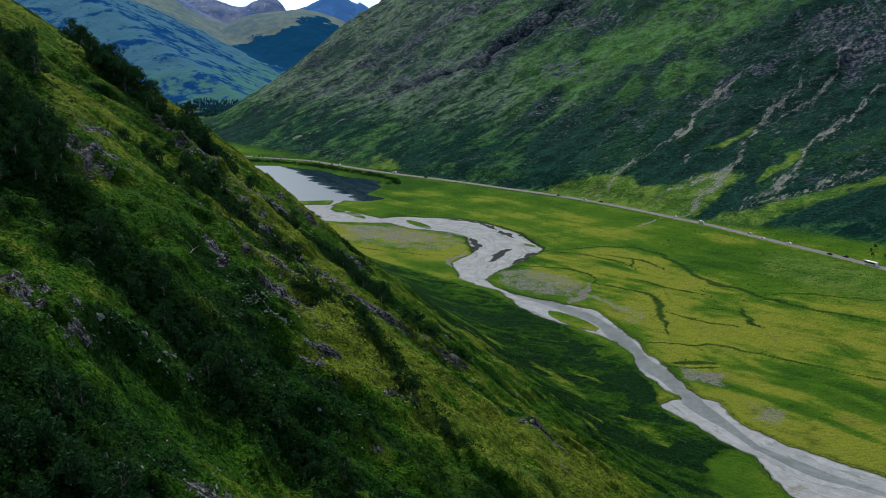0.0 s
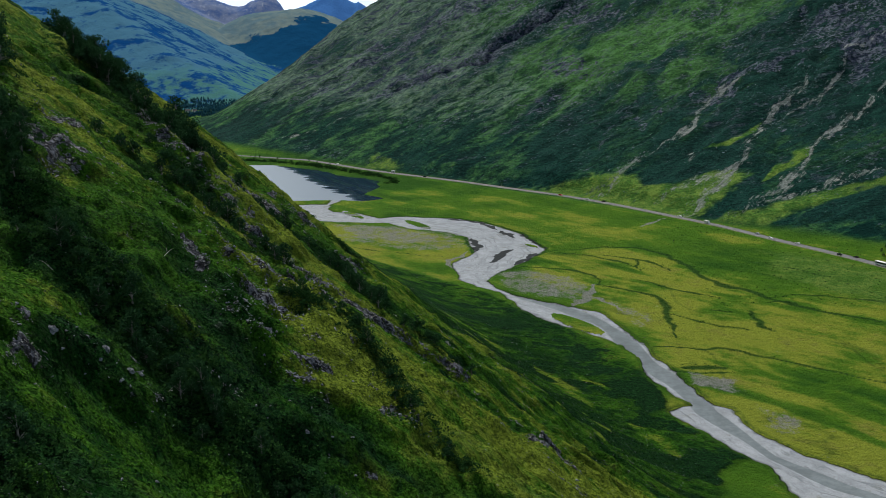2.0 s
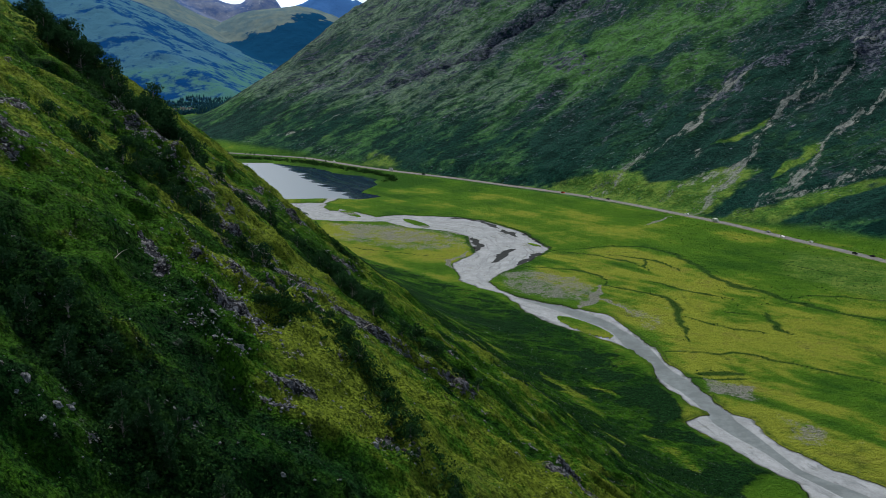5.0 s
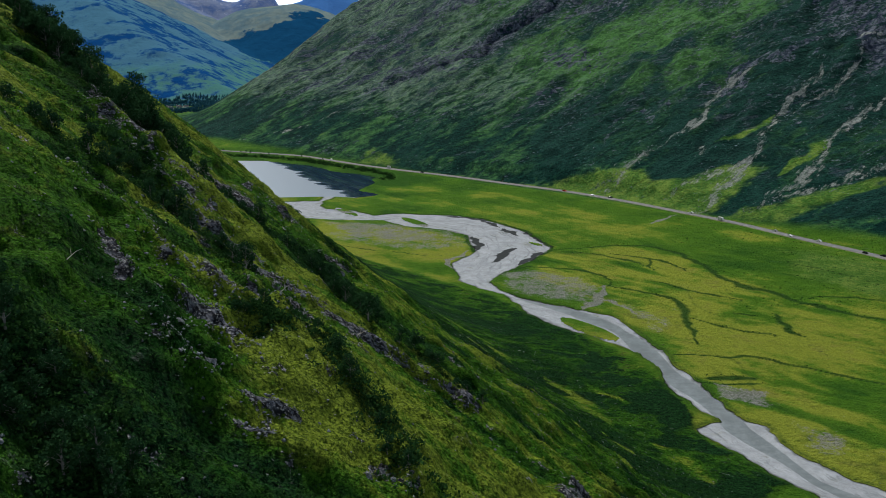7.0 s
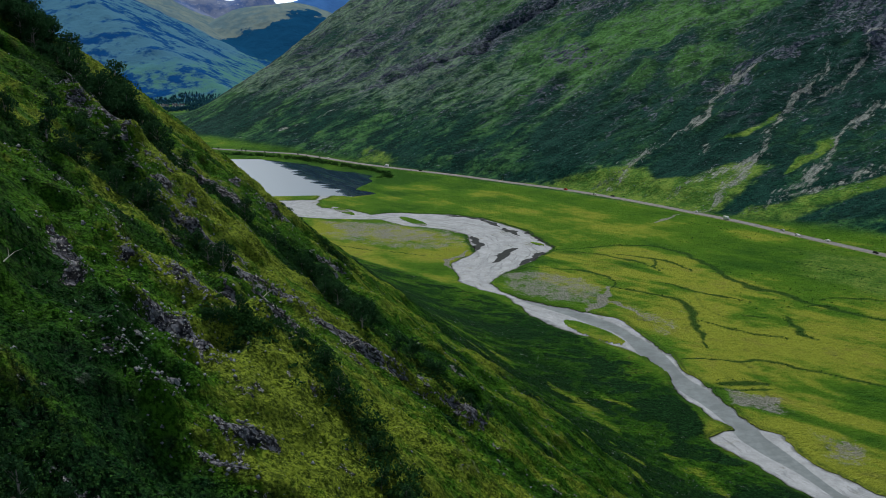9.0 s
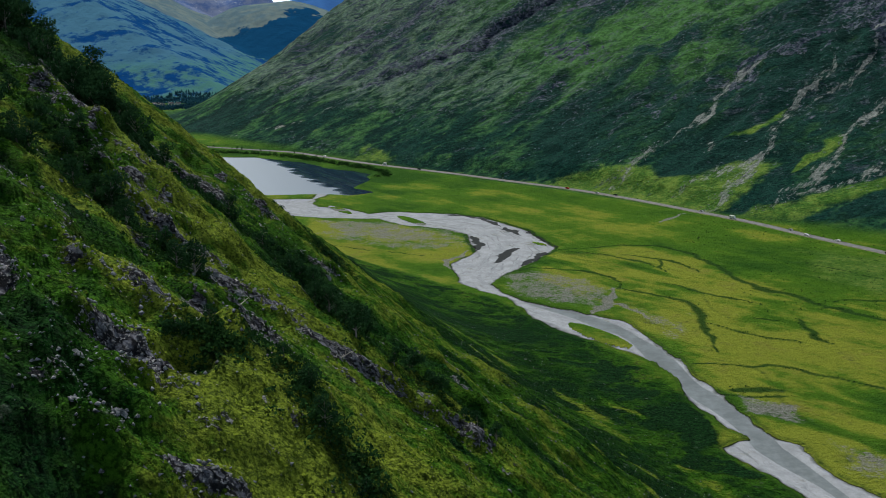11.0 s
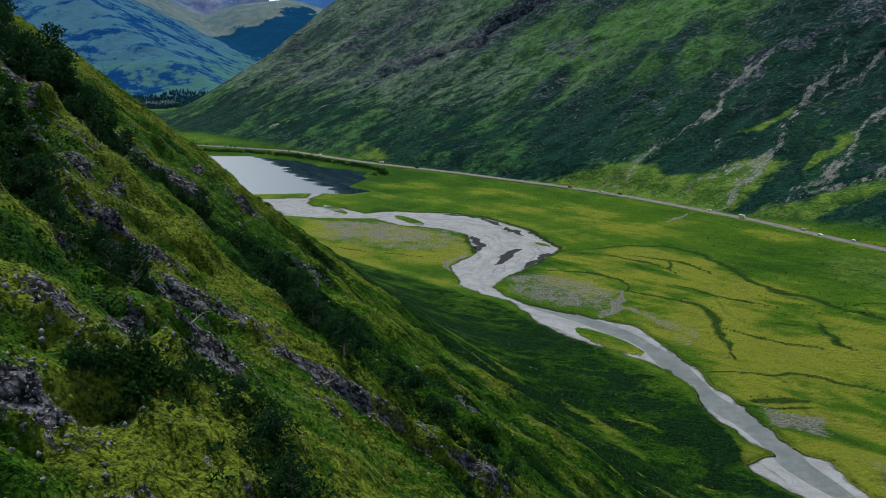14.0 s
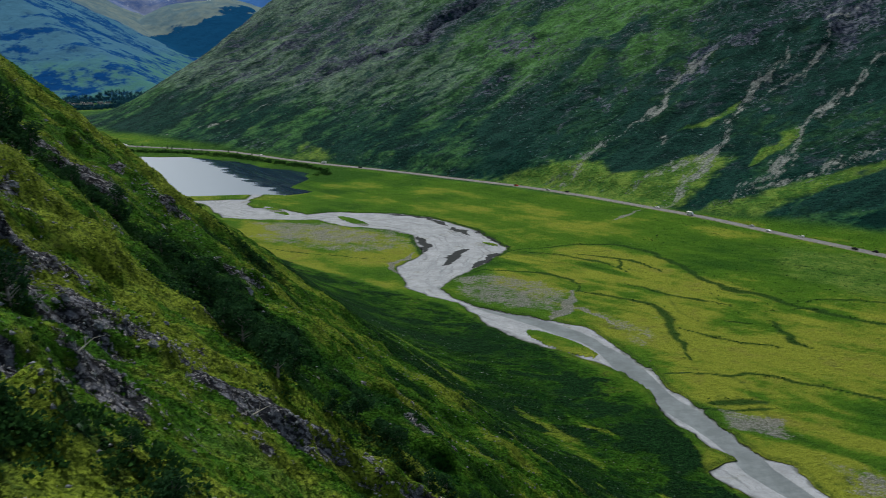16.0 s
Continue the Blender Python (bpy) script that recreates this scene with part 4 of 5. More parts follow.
def leaves(name, centres, sizes, upright, material, fields=None):
    """One mesh of small bent four-cornered leaf clumps."""
    n = len(centres)
    a = rng.normal(size=(n, 3))
    a[:, 2] *= 1 - upright
    a /= np.linalg.norm(a, axis=1)[:, None] + 1e-9
    up = rng.normal(size=(n, 3)) * (1 - upright) + np.array([0, 0, 1.0]) * upright
    c = np.cross(a, up)
    c /= np.linalg.norm(c, axis=1)[:, None] + 1e-9
    up = np.cross(c, a)
    w, h = sizes[:, None] * rng.uniform(0.6, 1.1, (n, 1)), sizes[:, None] * rng.uniform(0.7, 1.3, (n, 1))
    bend = c * w * rng.uniform(-0.5, 0.5, (n, 1))
    co = np.stack([centres - a * w * 0.5, centres + a * w * 0.5, centres + up * h + a * w * rng.uniform(-0.1, 0.6, (n, 1)) + bend, centres + up * h * rng.uniform(0.4, 1.0, (n, 1)) - a * w * 0.5 - bend], 1)
    me = bpy.data.meshes.new(name)
    me.vertices.add(4 * n)
    me.vertices.foreach_set("co", co.astype(np.float32).ravel())
    me.loops.add(4 * n)
    me.loops.foreach_set("vertex_index", np.arange(4 * n, dtype=np.int32))
    me.polygons.add(n)
    me.polygons.foreach_set("loop_start", np.arange(0, 4 * n, 4, dtype=np.int32))
    me.update(calc_edges=True)
    for key, val in (fields or {}).items():
        me.attributes.new(key, "FLOAT", "POINT").data.foreach_set("value", np.repeat(val, 4).astype(np.float32))
    me.materials.append(material)
    return me


def limb(bm, a, b, ra, rb, sides=5):
    """A tapered branch from a to b."""
    a, b = Vector(a), Vector(b)
    turn = (b - a).to_track_quat("Z", "Y").to_matrix()
    rings = []
    for p, r in ((a, ra), (a.lerp(b, 0.5) + turn @ Vector((ra * 0.5, 0, 0)), (ra + rb) / 2), (b, rb)):
        rings.append([bm.verts.new(p + turn @ Vector((r * math.cos(6.2832 * k / sides), r * math.sin(6.2832 * k / sides), 0))) for k in range(sides)])
    for lo, hi in zip(rings, rings[1:]):
        for k in range(sides):
            bm.faces.new((lo[k], lo[(k + 1) % sides], hi[(k + 1) % sides], hi[k]))
    bm.faces.new(rings[-1])


def part(name, bm, material, parent, label=""):
    me = bm
    if isinstance(bm, bmesh.types.BMesh):
        me = bpy.data.meshes.new(name)
        bm.to_mesh(me)
        bm.free()
    if not me.materials:
        me.materials.append(material)
    ob = new(name, me)
    ob.parent = parent
    return tagged(ob, label)


def birch(tall, wide, count, kind="birch", lean=0.0):
    tree = new("birch_tree")
    bm = bmesh.new()
    top = (lean * tall * 0.4, 0, tall * 0.72)
    limb(bm, (0, 0, -0.5), top, 0.035 * tall, 0.01 * tall, 6)
    puffs = []
    for k in range(12):
        ang, hgt = 2.4 * k + rng.uniform(-0.4, 0.4), tall * rng.uniform(0.12, 0.78)
        out = wide * rng.uniform(0.5, 0.95) * (1.1 - 0.5 * hgt / tall)
        root = (lean * 0.4 * hgt, 0, hgt * 0.72)
        tip = (root[0] + out * math.cos(ang), out * math.sin(ang), hgt + rng.uniform(0, 0.1) * tall)
        limb(bm, root, tip, 0.012 * tall, 0.003 * tall, 4)
        puffs.append((tip, rng.uniform(0.28, 0.5) * wide))
    puffs += [((top[0], top[1], tall * 0.86), 0.4 * wide), ((top[0] * 0.8, 0, tall * 0.66), 0.5 * wide), ((0.2 * wide, -0.2 * wide, tall * 0.5), 0.45 * wide)]
    part("trunk", bm, BARK, tree, "pale grey birch trunk with thin limbs")
    pts = []
    for c, r in puffs:
        d = rng.normal(size=(count // len(puffs), 3))
        d /= np.linalg.norm(d, axis=1)[:, None]
        pts.append(np.array(c) + d * r * rng.uniform(0.55, 1.08, (len(d), 1)) * np.array([1, 1, 0.8]))
    pts = np.concatenate(pts)
    part("crown", leaves("crown", pts, rng.uniform(0.18, 0.4, len(pts)), 0.2, LEAF[kind]), LEAF[kind], tree)
    return tagged(tree, "dark green birch with ragged crown on steep slope", "tree", "hillside birches")


def scatter_line(line, half, number):
    """Random places about a line, thickest in its middle."""
    pts = np.array(line, float)
    seg = np.linalg.norm(np.diff(pts, axis=0), axis=1)
    at = np.concatenate([[0], np.cumsum(seg)])
    u = rng.uniform(0, at[-1], number)
    return np.stack([np.interp(u, at, pts[:, 0]), np.interp(u, at, pts[:, 1])], -1) + rng.normal(size=(number, 2)) * half * 0.5


kinds = [birch(6.5, 2.3, 1000), birch(5.0, 2.1, 850, lean=0.3), birch(7.8, 2.6, 1200), birch(3.8, 1.9, 650, lean=-0.2), birch(4.6, 2.4, 800)]
spots = []
for (line, half), number in zip(GULLIES, (44, 56, 10, 46, 80, 26, 12, 0, 22, 4, 22)):
    spots.append(scatter_line(line, half, number))
spots.append(scatter_line([(-172, 478), (-150, 445), (-132, 410)], 7, 30))
spots.append(np.array([(345, 782), (352, 790), (358, 776), (349, 765), (342, 771), (362, 788), (330, 700), (336, 694), (341, 705), (193, 836), (65, 1128), (-284, 1404), (-296, 1409), (-305, 1412), (-270, 1398), (-262, 1392), (-312, 1424),
                       (-240, 1380), (-228, 1372), (-215, 1362), (-255, 1386), (-320, 1436), (-336, 1446), (-182, 1350), (-170, 1338), (-150, 1312), (-140, 1300), (-300, 1399)], float))
grow = np.concatenate([np.full(len(g), k) for g, k in zip(spots, (0.75, 0.9, 0.55, 0.95, 1.5, 1.25, 0.9, 0.9, 0.9, 0.45, 0.75, 1.6, 0.6))])
spots = np.concatenate(spots)
sz = land(spots[:, 0], spots[:, 1])[0]
for i, ((x, y), z) in enumerate(zip(spots, sz)):
    m = pose(x, y, z - 0.1, 0, 0, rng.uniform(0, 360)) @ Matrix.Diagonal((*([rng.uniform(0.6, 1.15) * grow[i]] * 3), 1))
    k = kinds[i % 5]
    if i < 5:
        kinds[i].matrix_basis = m
    else:
        tree = copy_thing(k, m)
        tree.matrix_basis = m
    if i >= len(spots) - 28:
        tree["label"], tree["group"] = "dark broadleaf tree on the valley floor by the road", "valley trees"

# scrub of bracken, heather and saplings in the hollows
bush = np.concatenate([scatter_line(line, half * 1.35, int(number)) for (line, half), number in zip(GULLIES, (1000, 1300, 260, 640, 1300, 350, 220, 160, 350, 80, 420))])
bz = land(bush[:, 0], bush[:, 1])[0]
rad = rng.uniform(0.4, 1.3, len(bush))
d = rng.normal(size=(len(bush), 26, 3))
d /= np.linalg.norm(d, axis=2)[..., None]
d[..., 2] = np.abs(d[..., 2]) * 0.85
pts = (np.stack([bush[:, 0], bush[:, 1], bz], -1)[:, None] + d * rad[:, None, None]).reshape(-1, 3)
tagged(new("hillside_scrub", leaves("hillside_scrub", pts, rng.uniform(0.18, 0.42, len(pts)), 0.25, LEAF["scrub"])), "dark green bracken and sapling scrub in hillside gullies", "scrub", kind="stuff")

# tussocks all over the near slope
N = 250000
tx, ty = rng.uniform(-150, 105, N), 75 + 520 * rng.random(N) ** 1.3
tz, tbed, tisle, tpool, *_ = land(tx, ty)
cov = covers(tx, ty, tbed, tisle, tpool)
keep = (tbed < -4) & (cov["rock"] < 0.35 + 0.3 * rng.random(N)) & (tz > 1.2)
tx, ty, tz = tx[keep], ty[keep], tz[keep]
cov = {k: cov[k][keep] for k in ("dry_lit", "dark", "lime", "hillside", "meadow")}
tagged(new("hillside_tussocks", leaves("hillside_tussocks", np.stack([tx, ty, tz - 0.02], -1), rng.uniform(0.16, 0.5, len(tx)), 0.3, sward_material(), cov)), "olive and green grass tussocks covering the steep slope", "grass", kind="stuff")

# low bracken where the slope is dark
pick = rng.permutation(np.nonzero(cov["dark"] > 0.42)[0])[:9000]
bx = np.stack([tx[pick], ty[pick], tz[pick]], -1)
d = rng.normal(size=(len(pick), 10, 3))
d /= np.linalg.norm(d, axis=2)[..., None]
d[..., 2] = np.abs(d[..., 2]) * 0.8
pts = (bx[:, None] + d * rng.uniform(0.25, 0.8, (len(pick), 1, 1))).reshape(-1, 3)
tagged(new("bracken_patches", leaves("bracken_patches", pts, rng.uniform(0.16, 0.4, len(pts)), 0.25, LEAF["scrub"])), "deep green bracken clumps on the shady slope", "bracken", kind="stuff")

# rushes along the ditches and in the pasture
rush = np.concatenate([scatter_line(line, w * 1.2, int(1.5 * w * len(line))) for line, w in DITCHES] + [np.stack([rng.uniform(180, 330, 350), rng.uniform(640, 900, 350)], -1), scatter_line(ROAD[4:17], 12, 420), scatter_line(RIVER_EAST[8:16], 3, 160)])
rz, rbed, _, _, rroad, *_ = land(rush[:, 0], rush[:, 1])
ok = (rroad > 6) & (rbed < -1)
rush, rz = rush[ok], rz[ok]
pts = (np.concatenate([rush, rz[:, None]], 1)[:, None] + rng.normal(size=(len(rush), 7, 3)) * np.array([0.55, 0.55, 0.12])).reshape(-1, 3)
tagged(new("meadow_rushes", leaves("meadow_rushes", pts, rng.uniform(0.25, 0.6, len(pts)), 0.6, LEAF["scrub"])), "dark rush clumps dotting ditches and pasture", "rushes", kind="stuff")

# alders and rushes on the far shore of the loch
shore = scatter_line([(-330, 1392), (-240, 1360), (-180, 1322), (-130, 1268), (-85, 1222), (-62, 1190), (-60, 1150)], 7, 420)
hz = land(shore[:, 0], shore[:, 1])[0]
ok = hz > -0.1
shore = np.concatenate([shore, hz[:, None]], 1)[ok]
d = rng.normal(size=(len(shore), 30, 3))
d /= np.linalg.norm(d, axis=2)[..., None]
d[..., 2] = np.abs(d[..., 2])
pts = (shore[:, None] + d * rng.uniform(0.8, 3.0, (len(shore), 1, 1))).reshape(-1, 3)
tagged(new("shore_scrub", leaves("shore_scrub", pts, rng.uniform(0.5, 1.0, len(pts)), 0.25, LEAF["scrub"])), "dark alder scrub fringing the loch shore", "scrub", kind="stuff")

# bleached dead branches lying on the slope
DEAD = plain("bleached dead wood", (0.42, 0.39, 0.34), 0.9, 0, 0.25, 3)
dead_at = np.array([(-73, 179), (-63, 173), (-43, 161), (-66, 301), (-31, 238), (-31, 216), (-48, 344), (-24, 226), (-52, 196), (-20, 262)], float)
dead_z = land(dead_at[:, 0], dead_at[:, 1])[0]
for i, ((x, y), z) in enumerate(zip(dead_at, dead_z)):
    bm = bmesh.new()
    r = random.Random(i)
    tip = (r.uniform(1.2, 2.2), r.uniform(-0.5, 0.5), r.uniform(0.6, 1.6))
    limb(bm, (0, 0, -0.2), tip, 0.09, 0.03, 5)
    limb(bm, tip, (tip[0] + 0.9, tip[1] + r.uniform(-0.6, 0.6), tip[2] + 0.2), 0.035, 0.01, 4)
    limb(bm, (tip[0] * 0.5, tip[1] * 0.5, tip[2] * 0.5), (tip[0] * 0.6, tip[1] + 0.7, tip[2] + 0.4), 0.04, 0.012, 4)
    me = bpy.data.meshes.new("dead_branch")
    bm.to_mesh(me)
    bm.free()
    me.materials.append(DEAD)
    branch = tagged(new("dead_branch", me), "bleached forked dead branch sticking out of the grass", "branch", "dead branches")
    branch.matrix_basis = pose(x, y, z, 0, 0, r.uniform(0, 360))

# ---- rocks ----
def rock_material():
    m, t, b = shader("lichened grey rock", 0.9)
    n = Nodes(t)
    o = t.nodes.new("ShaderNodeObjectInfo")
    col = n.mix(n.ramp(n.noise(0.8, 7, 0.72), 0.32, 0.6), (0.022, 0.026, 0.031), (0.20, 0.217, 0.235))
    col = n.mix(n.ramp(n.noise(0.35, 3, 0.6), 0.62, 0.72), col, (0.36, 0.36, 0.35))
    t.links.new(col, b.inputs["Base Color"])
    t.links.new(n.bump(n.noise(0.5, 6, 0.7), 0.25), b.inputs["Normal"])
    return m


ROCK = rock_material()


def stone_shape(bm, centre, size, seed, cuts=1):
    r = random.Random(seed)
    made = bmesh.ops.create_icosphere(bm, subdivisions=cuts, radius=1.0)["verts"]
    sx, sy, sz = size * r.uniform(0.8, 1.3), size * r.uniform(0.6, 1.0), size * r.uniform(0.45, 0.8)
    turn = Euler((r.uniform(-0.4, 0.4), r.uniform(-0.4, 0.4), r.uniform(0, 6.28))).to_matrix()
    for v in made:
        k = 1 + 0.35 * noise.noise(v.co * 1.3 + Vector((seed * 3.1, 0, 0)))
        k *= 0.82 + 0.18 * round(2 * noise.noise(v.co * 2.1 + Vector((0, seed * 1.7, 0))))
        v.co = Vector(centre) + turn @ Vector((v.co.x * sx * k, v.co.y * sy * k, v.co.z * sz * k))


boulders = []
for k in range(6):
    bm = bmesh.new()
    stone_shape(bm, (0, 0, 0.25), 1.0, k + 1, 3)
    me = bpy.data.meshes.new("boulder")
    bm.to_mesh(me)
    bm.free()
    me.materials.append(ROCK)
    boulders.append(tagged(new("boulder", me), "weathered grey boulder lying in hillside grass", "boulder", "hillside boulders"))
places = []
for (cx, cy), r in OUTCROPS:
    for _ in range(4):
        places.append((cx + rng.normal() * r * 0.8, cy + rng.normal() * r * 0.6, rng.uniform(0.25, 0.55 + 0.05 * r)))
for _ in range(40):
    places.append((rng.uniform(-90, 40), rng.uniform(95, 330), rng.uniform(0.2, 0.55)))
arr = np.array(places)
pz = land(arr[:, 0], arr[:, 1])[0]
for i, ((x, y, s), z) in enumerate(zip(places, pz)):
    m = pose(x, y, z - 0.35 * s, 0, 35, rng.uniform(-40, 20)) @ Matrix.Diagonal((s * 1.3, s, s, 1))
    if i < 6:
        boulders[i].matrix_basis = m
    else:
        copy_thing(boulders[i % 6], m).matrix_basis = m


def stones(name, xy, sizes, label, material):
    """Many small loose stones as one mesh: eight-faced, uneven."""
    n = len(xy)
    z = land(xy[:, 0], xy[:, 1])[0]
    base = np.array([(1, 0, 0), (0, 1, 0), (-1, 0, 0), (0, -1, 0), (0, 0, 0.8), (0, 0, -0.6)], float)
    co = base[None] * sizes[:, None, None] * rng.uniform(0.55, 1.3, (n, 6, 3)) + rng.normal(size=(n, 6, 3)) * sizes[:, None, None] * 0.15
    ang = rng.uniform(0, 6.28, n)
    c, s = np.cos(ang)[:, None], np.sin(ang)[:, None]
    co = np.stack([co[..., 0] * c - co[..., 1] * s, co[..., 0] * s + co[..., 1] * c, co[..., 2]], -1)
    co += np.concatenate([xy, z[:, None]], 1)[:, None]
    tri = np.array([(0, 1, 4), (1, 2, 4), (2, 3, 4), (3, 0, 4), (1, 0, 5), (2, 1, 5), (3, 2, 5), (0, 3, 5)])
    faces = (tri[None] + 6 * np.arange(n)[:, None, None]).reshape(-1, 3).astype(np.int32)
    me = bpy.data.meshes.new(name)
    me.vertices.add(6 * n)
    me.vertices.foreach_set("co", co.astype(np.float32).ravel())
    me.loops.add(faces.size)
    me.loops.foreach_set("vertex_index", faces.ravel())
    me.polygons.add(len(faces))
    me.polygons.foreach_set("loop_start", np.arange(0, faces.size, 3, dtype=np.int32))
    me.update(calc_edges=True)
    me.materials.append(material)
    return tagged(new(name, me), label, "stones", kind="stuff")


loose = np.concatenate([np.stack([cx + rng.normal(size=int(13 * r)) * r * 1.1, cy + rng.normal(size=int(13 * r)) * r * 0.7], -1) for (cx, cy), r in OUTCROPS] + [scatter_line(line, 1.7 * w, int(55 * w)) for line, w in RIBS] + [np.stack([rng.uniform(-130, 60, 3200), rng.uniform(90, 480, 3200)], -1), np.stack([rng.uniform(-10, 105, 2600), rng.uniform(320, 620, 2600)], -1)])
loose_land = land(loose[:, 0], loose[:, 1])
loose = loose[(loose_land[1] < -3) & (loose_land[0] > 1.5)]
stones("hillside_stones", loose, 0.08 + 0.32 * rng.random(len(loose)) ** 2.2, "pale loose stones strewn over the grassy slope", ROCK)
rubble = np.concatenate([scatter_line(line, w * 1.1, int(30 * w)) for line, w in SCREES[:9]] + [np.stack([rng.uniform(-250, 480, 8000), rng.uniform(980, 1650, 8000)], -1)])
rubble = rubble[right_hill(rubble[:, 0], rubble[:, 1]) > np.where(np.arange(len(rubble)) < len(rubble) - 8000, 3, 20 + 150 * rng.random(len(rubble)))]
stones("hillside_rubble", rubble, 0.25 + 0.8 * rng.random(len(rubble)) ** 2, "grey scree and rocks on the far hillside", ROCK)

# ---- road and vehicles ----
def smooth_line(pts, step):
    """A Catmull-Rom curve through pts, at even steps."""
    out = []
    p = [Vector((2 * pts[0][0] - pts[1][0], 2 * pts[0][1] - pts[1][1]))] + [Vector(q) for q in pts] + [Vector((2 * pts[-1][0] - pts[-2][0], 2 * pts[-1][1] - pts[-2][1]))]
    for a, b, c, d in zip(p, p[1:], p[2:], p[3:]):
        n = max(2, int((c - b).length / step))
        for k in range(n):
            u = k / n
            out.append(0.5 * ((2 * b) + (c - a) * u + (2 * a - 5 * b + 4 * c - d) * u * u + (3 * b - a - 3 * c + d) * u ** 3))
    return out + [p[-2]]


def road_level(x):
    return 1.1 + 6 * float(step01(-200, -430, np.array(float(x))))


def ribbon(name, line, offsets, lift, material):
    """A strip along a line; offsets are (sideways, height) pairs across it."""
    bm = bmesh.new()
    rows = []
    for i, p in enumerate(line):
        d = (line[min(i + 1, len(line) - 1)] - line[max(i - 1, 0)]).normalized()
        rows.append([bm.verts.new((p.x + d.y * o, p.y - d.x * o, road_level(p.x) + lift + h)) for o, h in offsets])
    for a, b in zip(rows, rows[1:]):
        for k in range(len(offsets) - 1):
            bm.faces.new((a[k], a[k + 1], b[k + 1], b[k]))
    me = bpy.data.meshes.new(name)
    bm.to_mesh(me)
    bm.free()
    me.materials.append(material)
    return new(name, me)


road_line = smooth_line(ROAD, 6)
tagged(ribbon("road", road_line, [(-3.9, -0.5), (-3.2, 0), (0, 0.08), (3.2, 0), (3.9, -0.5)], 0.28, plain("worn asphalt", (0.125, 0.128, 0.134), 0.9, 0, 0.25, 0.3)), "grey two-lane asphalt road along the glen", "road", kind="structure")
VERGE = plain("gravel verge", (0.13, 0.135, 0.09), 0.95, 0, 0.5, 0.25)
for side in (-1, 1):
    tagged(ribbon("trim_verge", road_line, [(side * 3.35, -0.4), (side * 3.5, 0.02), (side * 4.2, 0.0), (side * 4.9, -0.5)], 0.3, VERGE), "pale gravel road verge", "verge", kind="structure")

PAINT = {k: plain(k + " car paint", c, 0.25, 0.0, 0.06, 0.5) for k, c in dict(white=(0.78, 0.78, 0.77), black=(0.02, 0.02, 0.022), silver=(0.4, 0.41, 0.42), red=(0.3, 0.03, 0.02), blue=(0.04, 0.08, 0.2)).items()}
GLASS, RUBBER = plain("dark vehicle glass", (0.02, 0.025, 0.03), 0.08, 0, 0.1, 1), plain("tyre rubber", (0.02, 0.02, 0.02), 0.85, 0, 0.2, 6)


def loft(profile, half):
    """A bevelled body: a side outline in x and z, given width with inset flanks."""
    bm = bmesh.new()
    cx, cz = sum(p[0] for p in profile) / len(profile), sum(p[1] for p in profile) / len(profile)
    rows = []
    for y, k in ((-half, 0.94), (-half * 0.93, 1.0), (half * 0.93, 1.0), (half, 0.94)):
        rows.append([bm.verts.new((cx + (x - cx) * k, y, cz + (z - cz) * k)) for x, z in profile])
    n = len(profile)
    for a, b in zip(rows, rows[1:]):
        for i in range(n):
            bm.faces.new((a[i], a[(i + 1) % n], b[(i + 1) % n], b[i]))
    bm.faces.new(rows[0][::-1])
    bm.faces.new(rows[-1])
    bmesh.ops.recalc_face_normals(bm, faces=bm.faces)
    return bm


def wheel(x, y, r):
    bm = bmesh.new()
    bmesh.ops.create_cone(bm, cap_ends=True, segments=14, radius1=r, radius2=r, depth=0.24, matrix=pose(x, y, r, 90))
    bmesh.ops.bevel(bm, geom=[e for e in bm.edges if e.is_boundary or len(e.link_faces[0].verts) > 4 or len(e.link_faces[1].verts) > 4], offset=0.04, segments=1, affect="EDGES")
    return bm


def vehicle(name, paint, body, glass, half, axles, label, category):
    car = new(name)
    part("body", loft(body, half), PAINT[paint], car)
    for k, g in enumerate(glass):
        part("window", loft(g, half * 1.012 if len(g) == 4 else half * 0.9), GLASS, car, "dark tinted window")
    for x in axles:
        for y in (-half + 0.08, half - 0.08):
            part("wheel", wheel(x, y, 0.34 if half < 1.2 else 0.48), RUBBER, car)
    return tagged(car, label, category, "vehicles in the glen")


def car(paint):
    return vehicle("car", paint, [(-2.15, 0.3), (-2.2, 0.75), (-2.0, 0.98), (-1.5, 1.42), (0.2, 1.46), (0.95, 1.02), (2.0, 0.84), (2.15, 0.55), (2.1, 0.3)], [[(-1.75, 1.0), (-1.4, 1.36), (0.15, 1.38), (0.75, 1.02)]], 0.88, (-1.3, 1.35), paint + " car with dark windows on the asphalt road", "car")


def van(paint):
    return vehicle("camper_van", paint, [(-2.9, 0.4), (-2.95, 2.5), (-2.7, 2.7), (1.6, 2.7), (1.9, 2.45), (2.3, 1.5), (2.85, 1.2), (2.95, 0.6), (2.9, 0.4)], [[(1.3, 1.5), (1.4, 2.2), (1.8, 2.2), (2.15, 1.5)], [(-2.2, 1.6), (-2.2, 2.1), (-0.8, 2.1), (-0.8, 1.6)]], 1.05, (-1.7, 1.8), paint + " camper van with tinted windows beside the loch road", "van")


def coach(paint):
    return vehicle("coach", paint, [(-5.9, 0.4), (-6.0, 3.0), (-5.8, 3.3), (5.5, 3.3), (5.9, 2.9), (6.0, 1.4), (5.95, 0.4)], [[(-5.6, 1.7), (-5.6, 2.8), (5.2, 2.8), (5.2, 1.7)]], 1.25, (-3.4, 3.9), paint + " long touring coach with a dark window band", "coach")


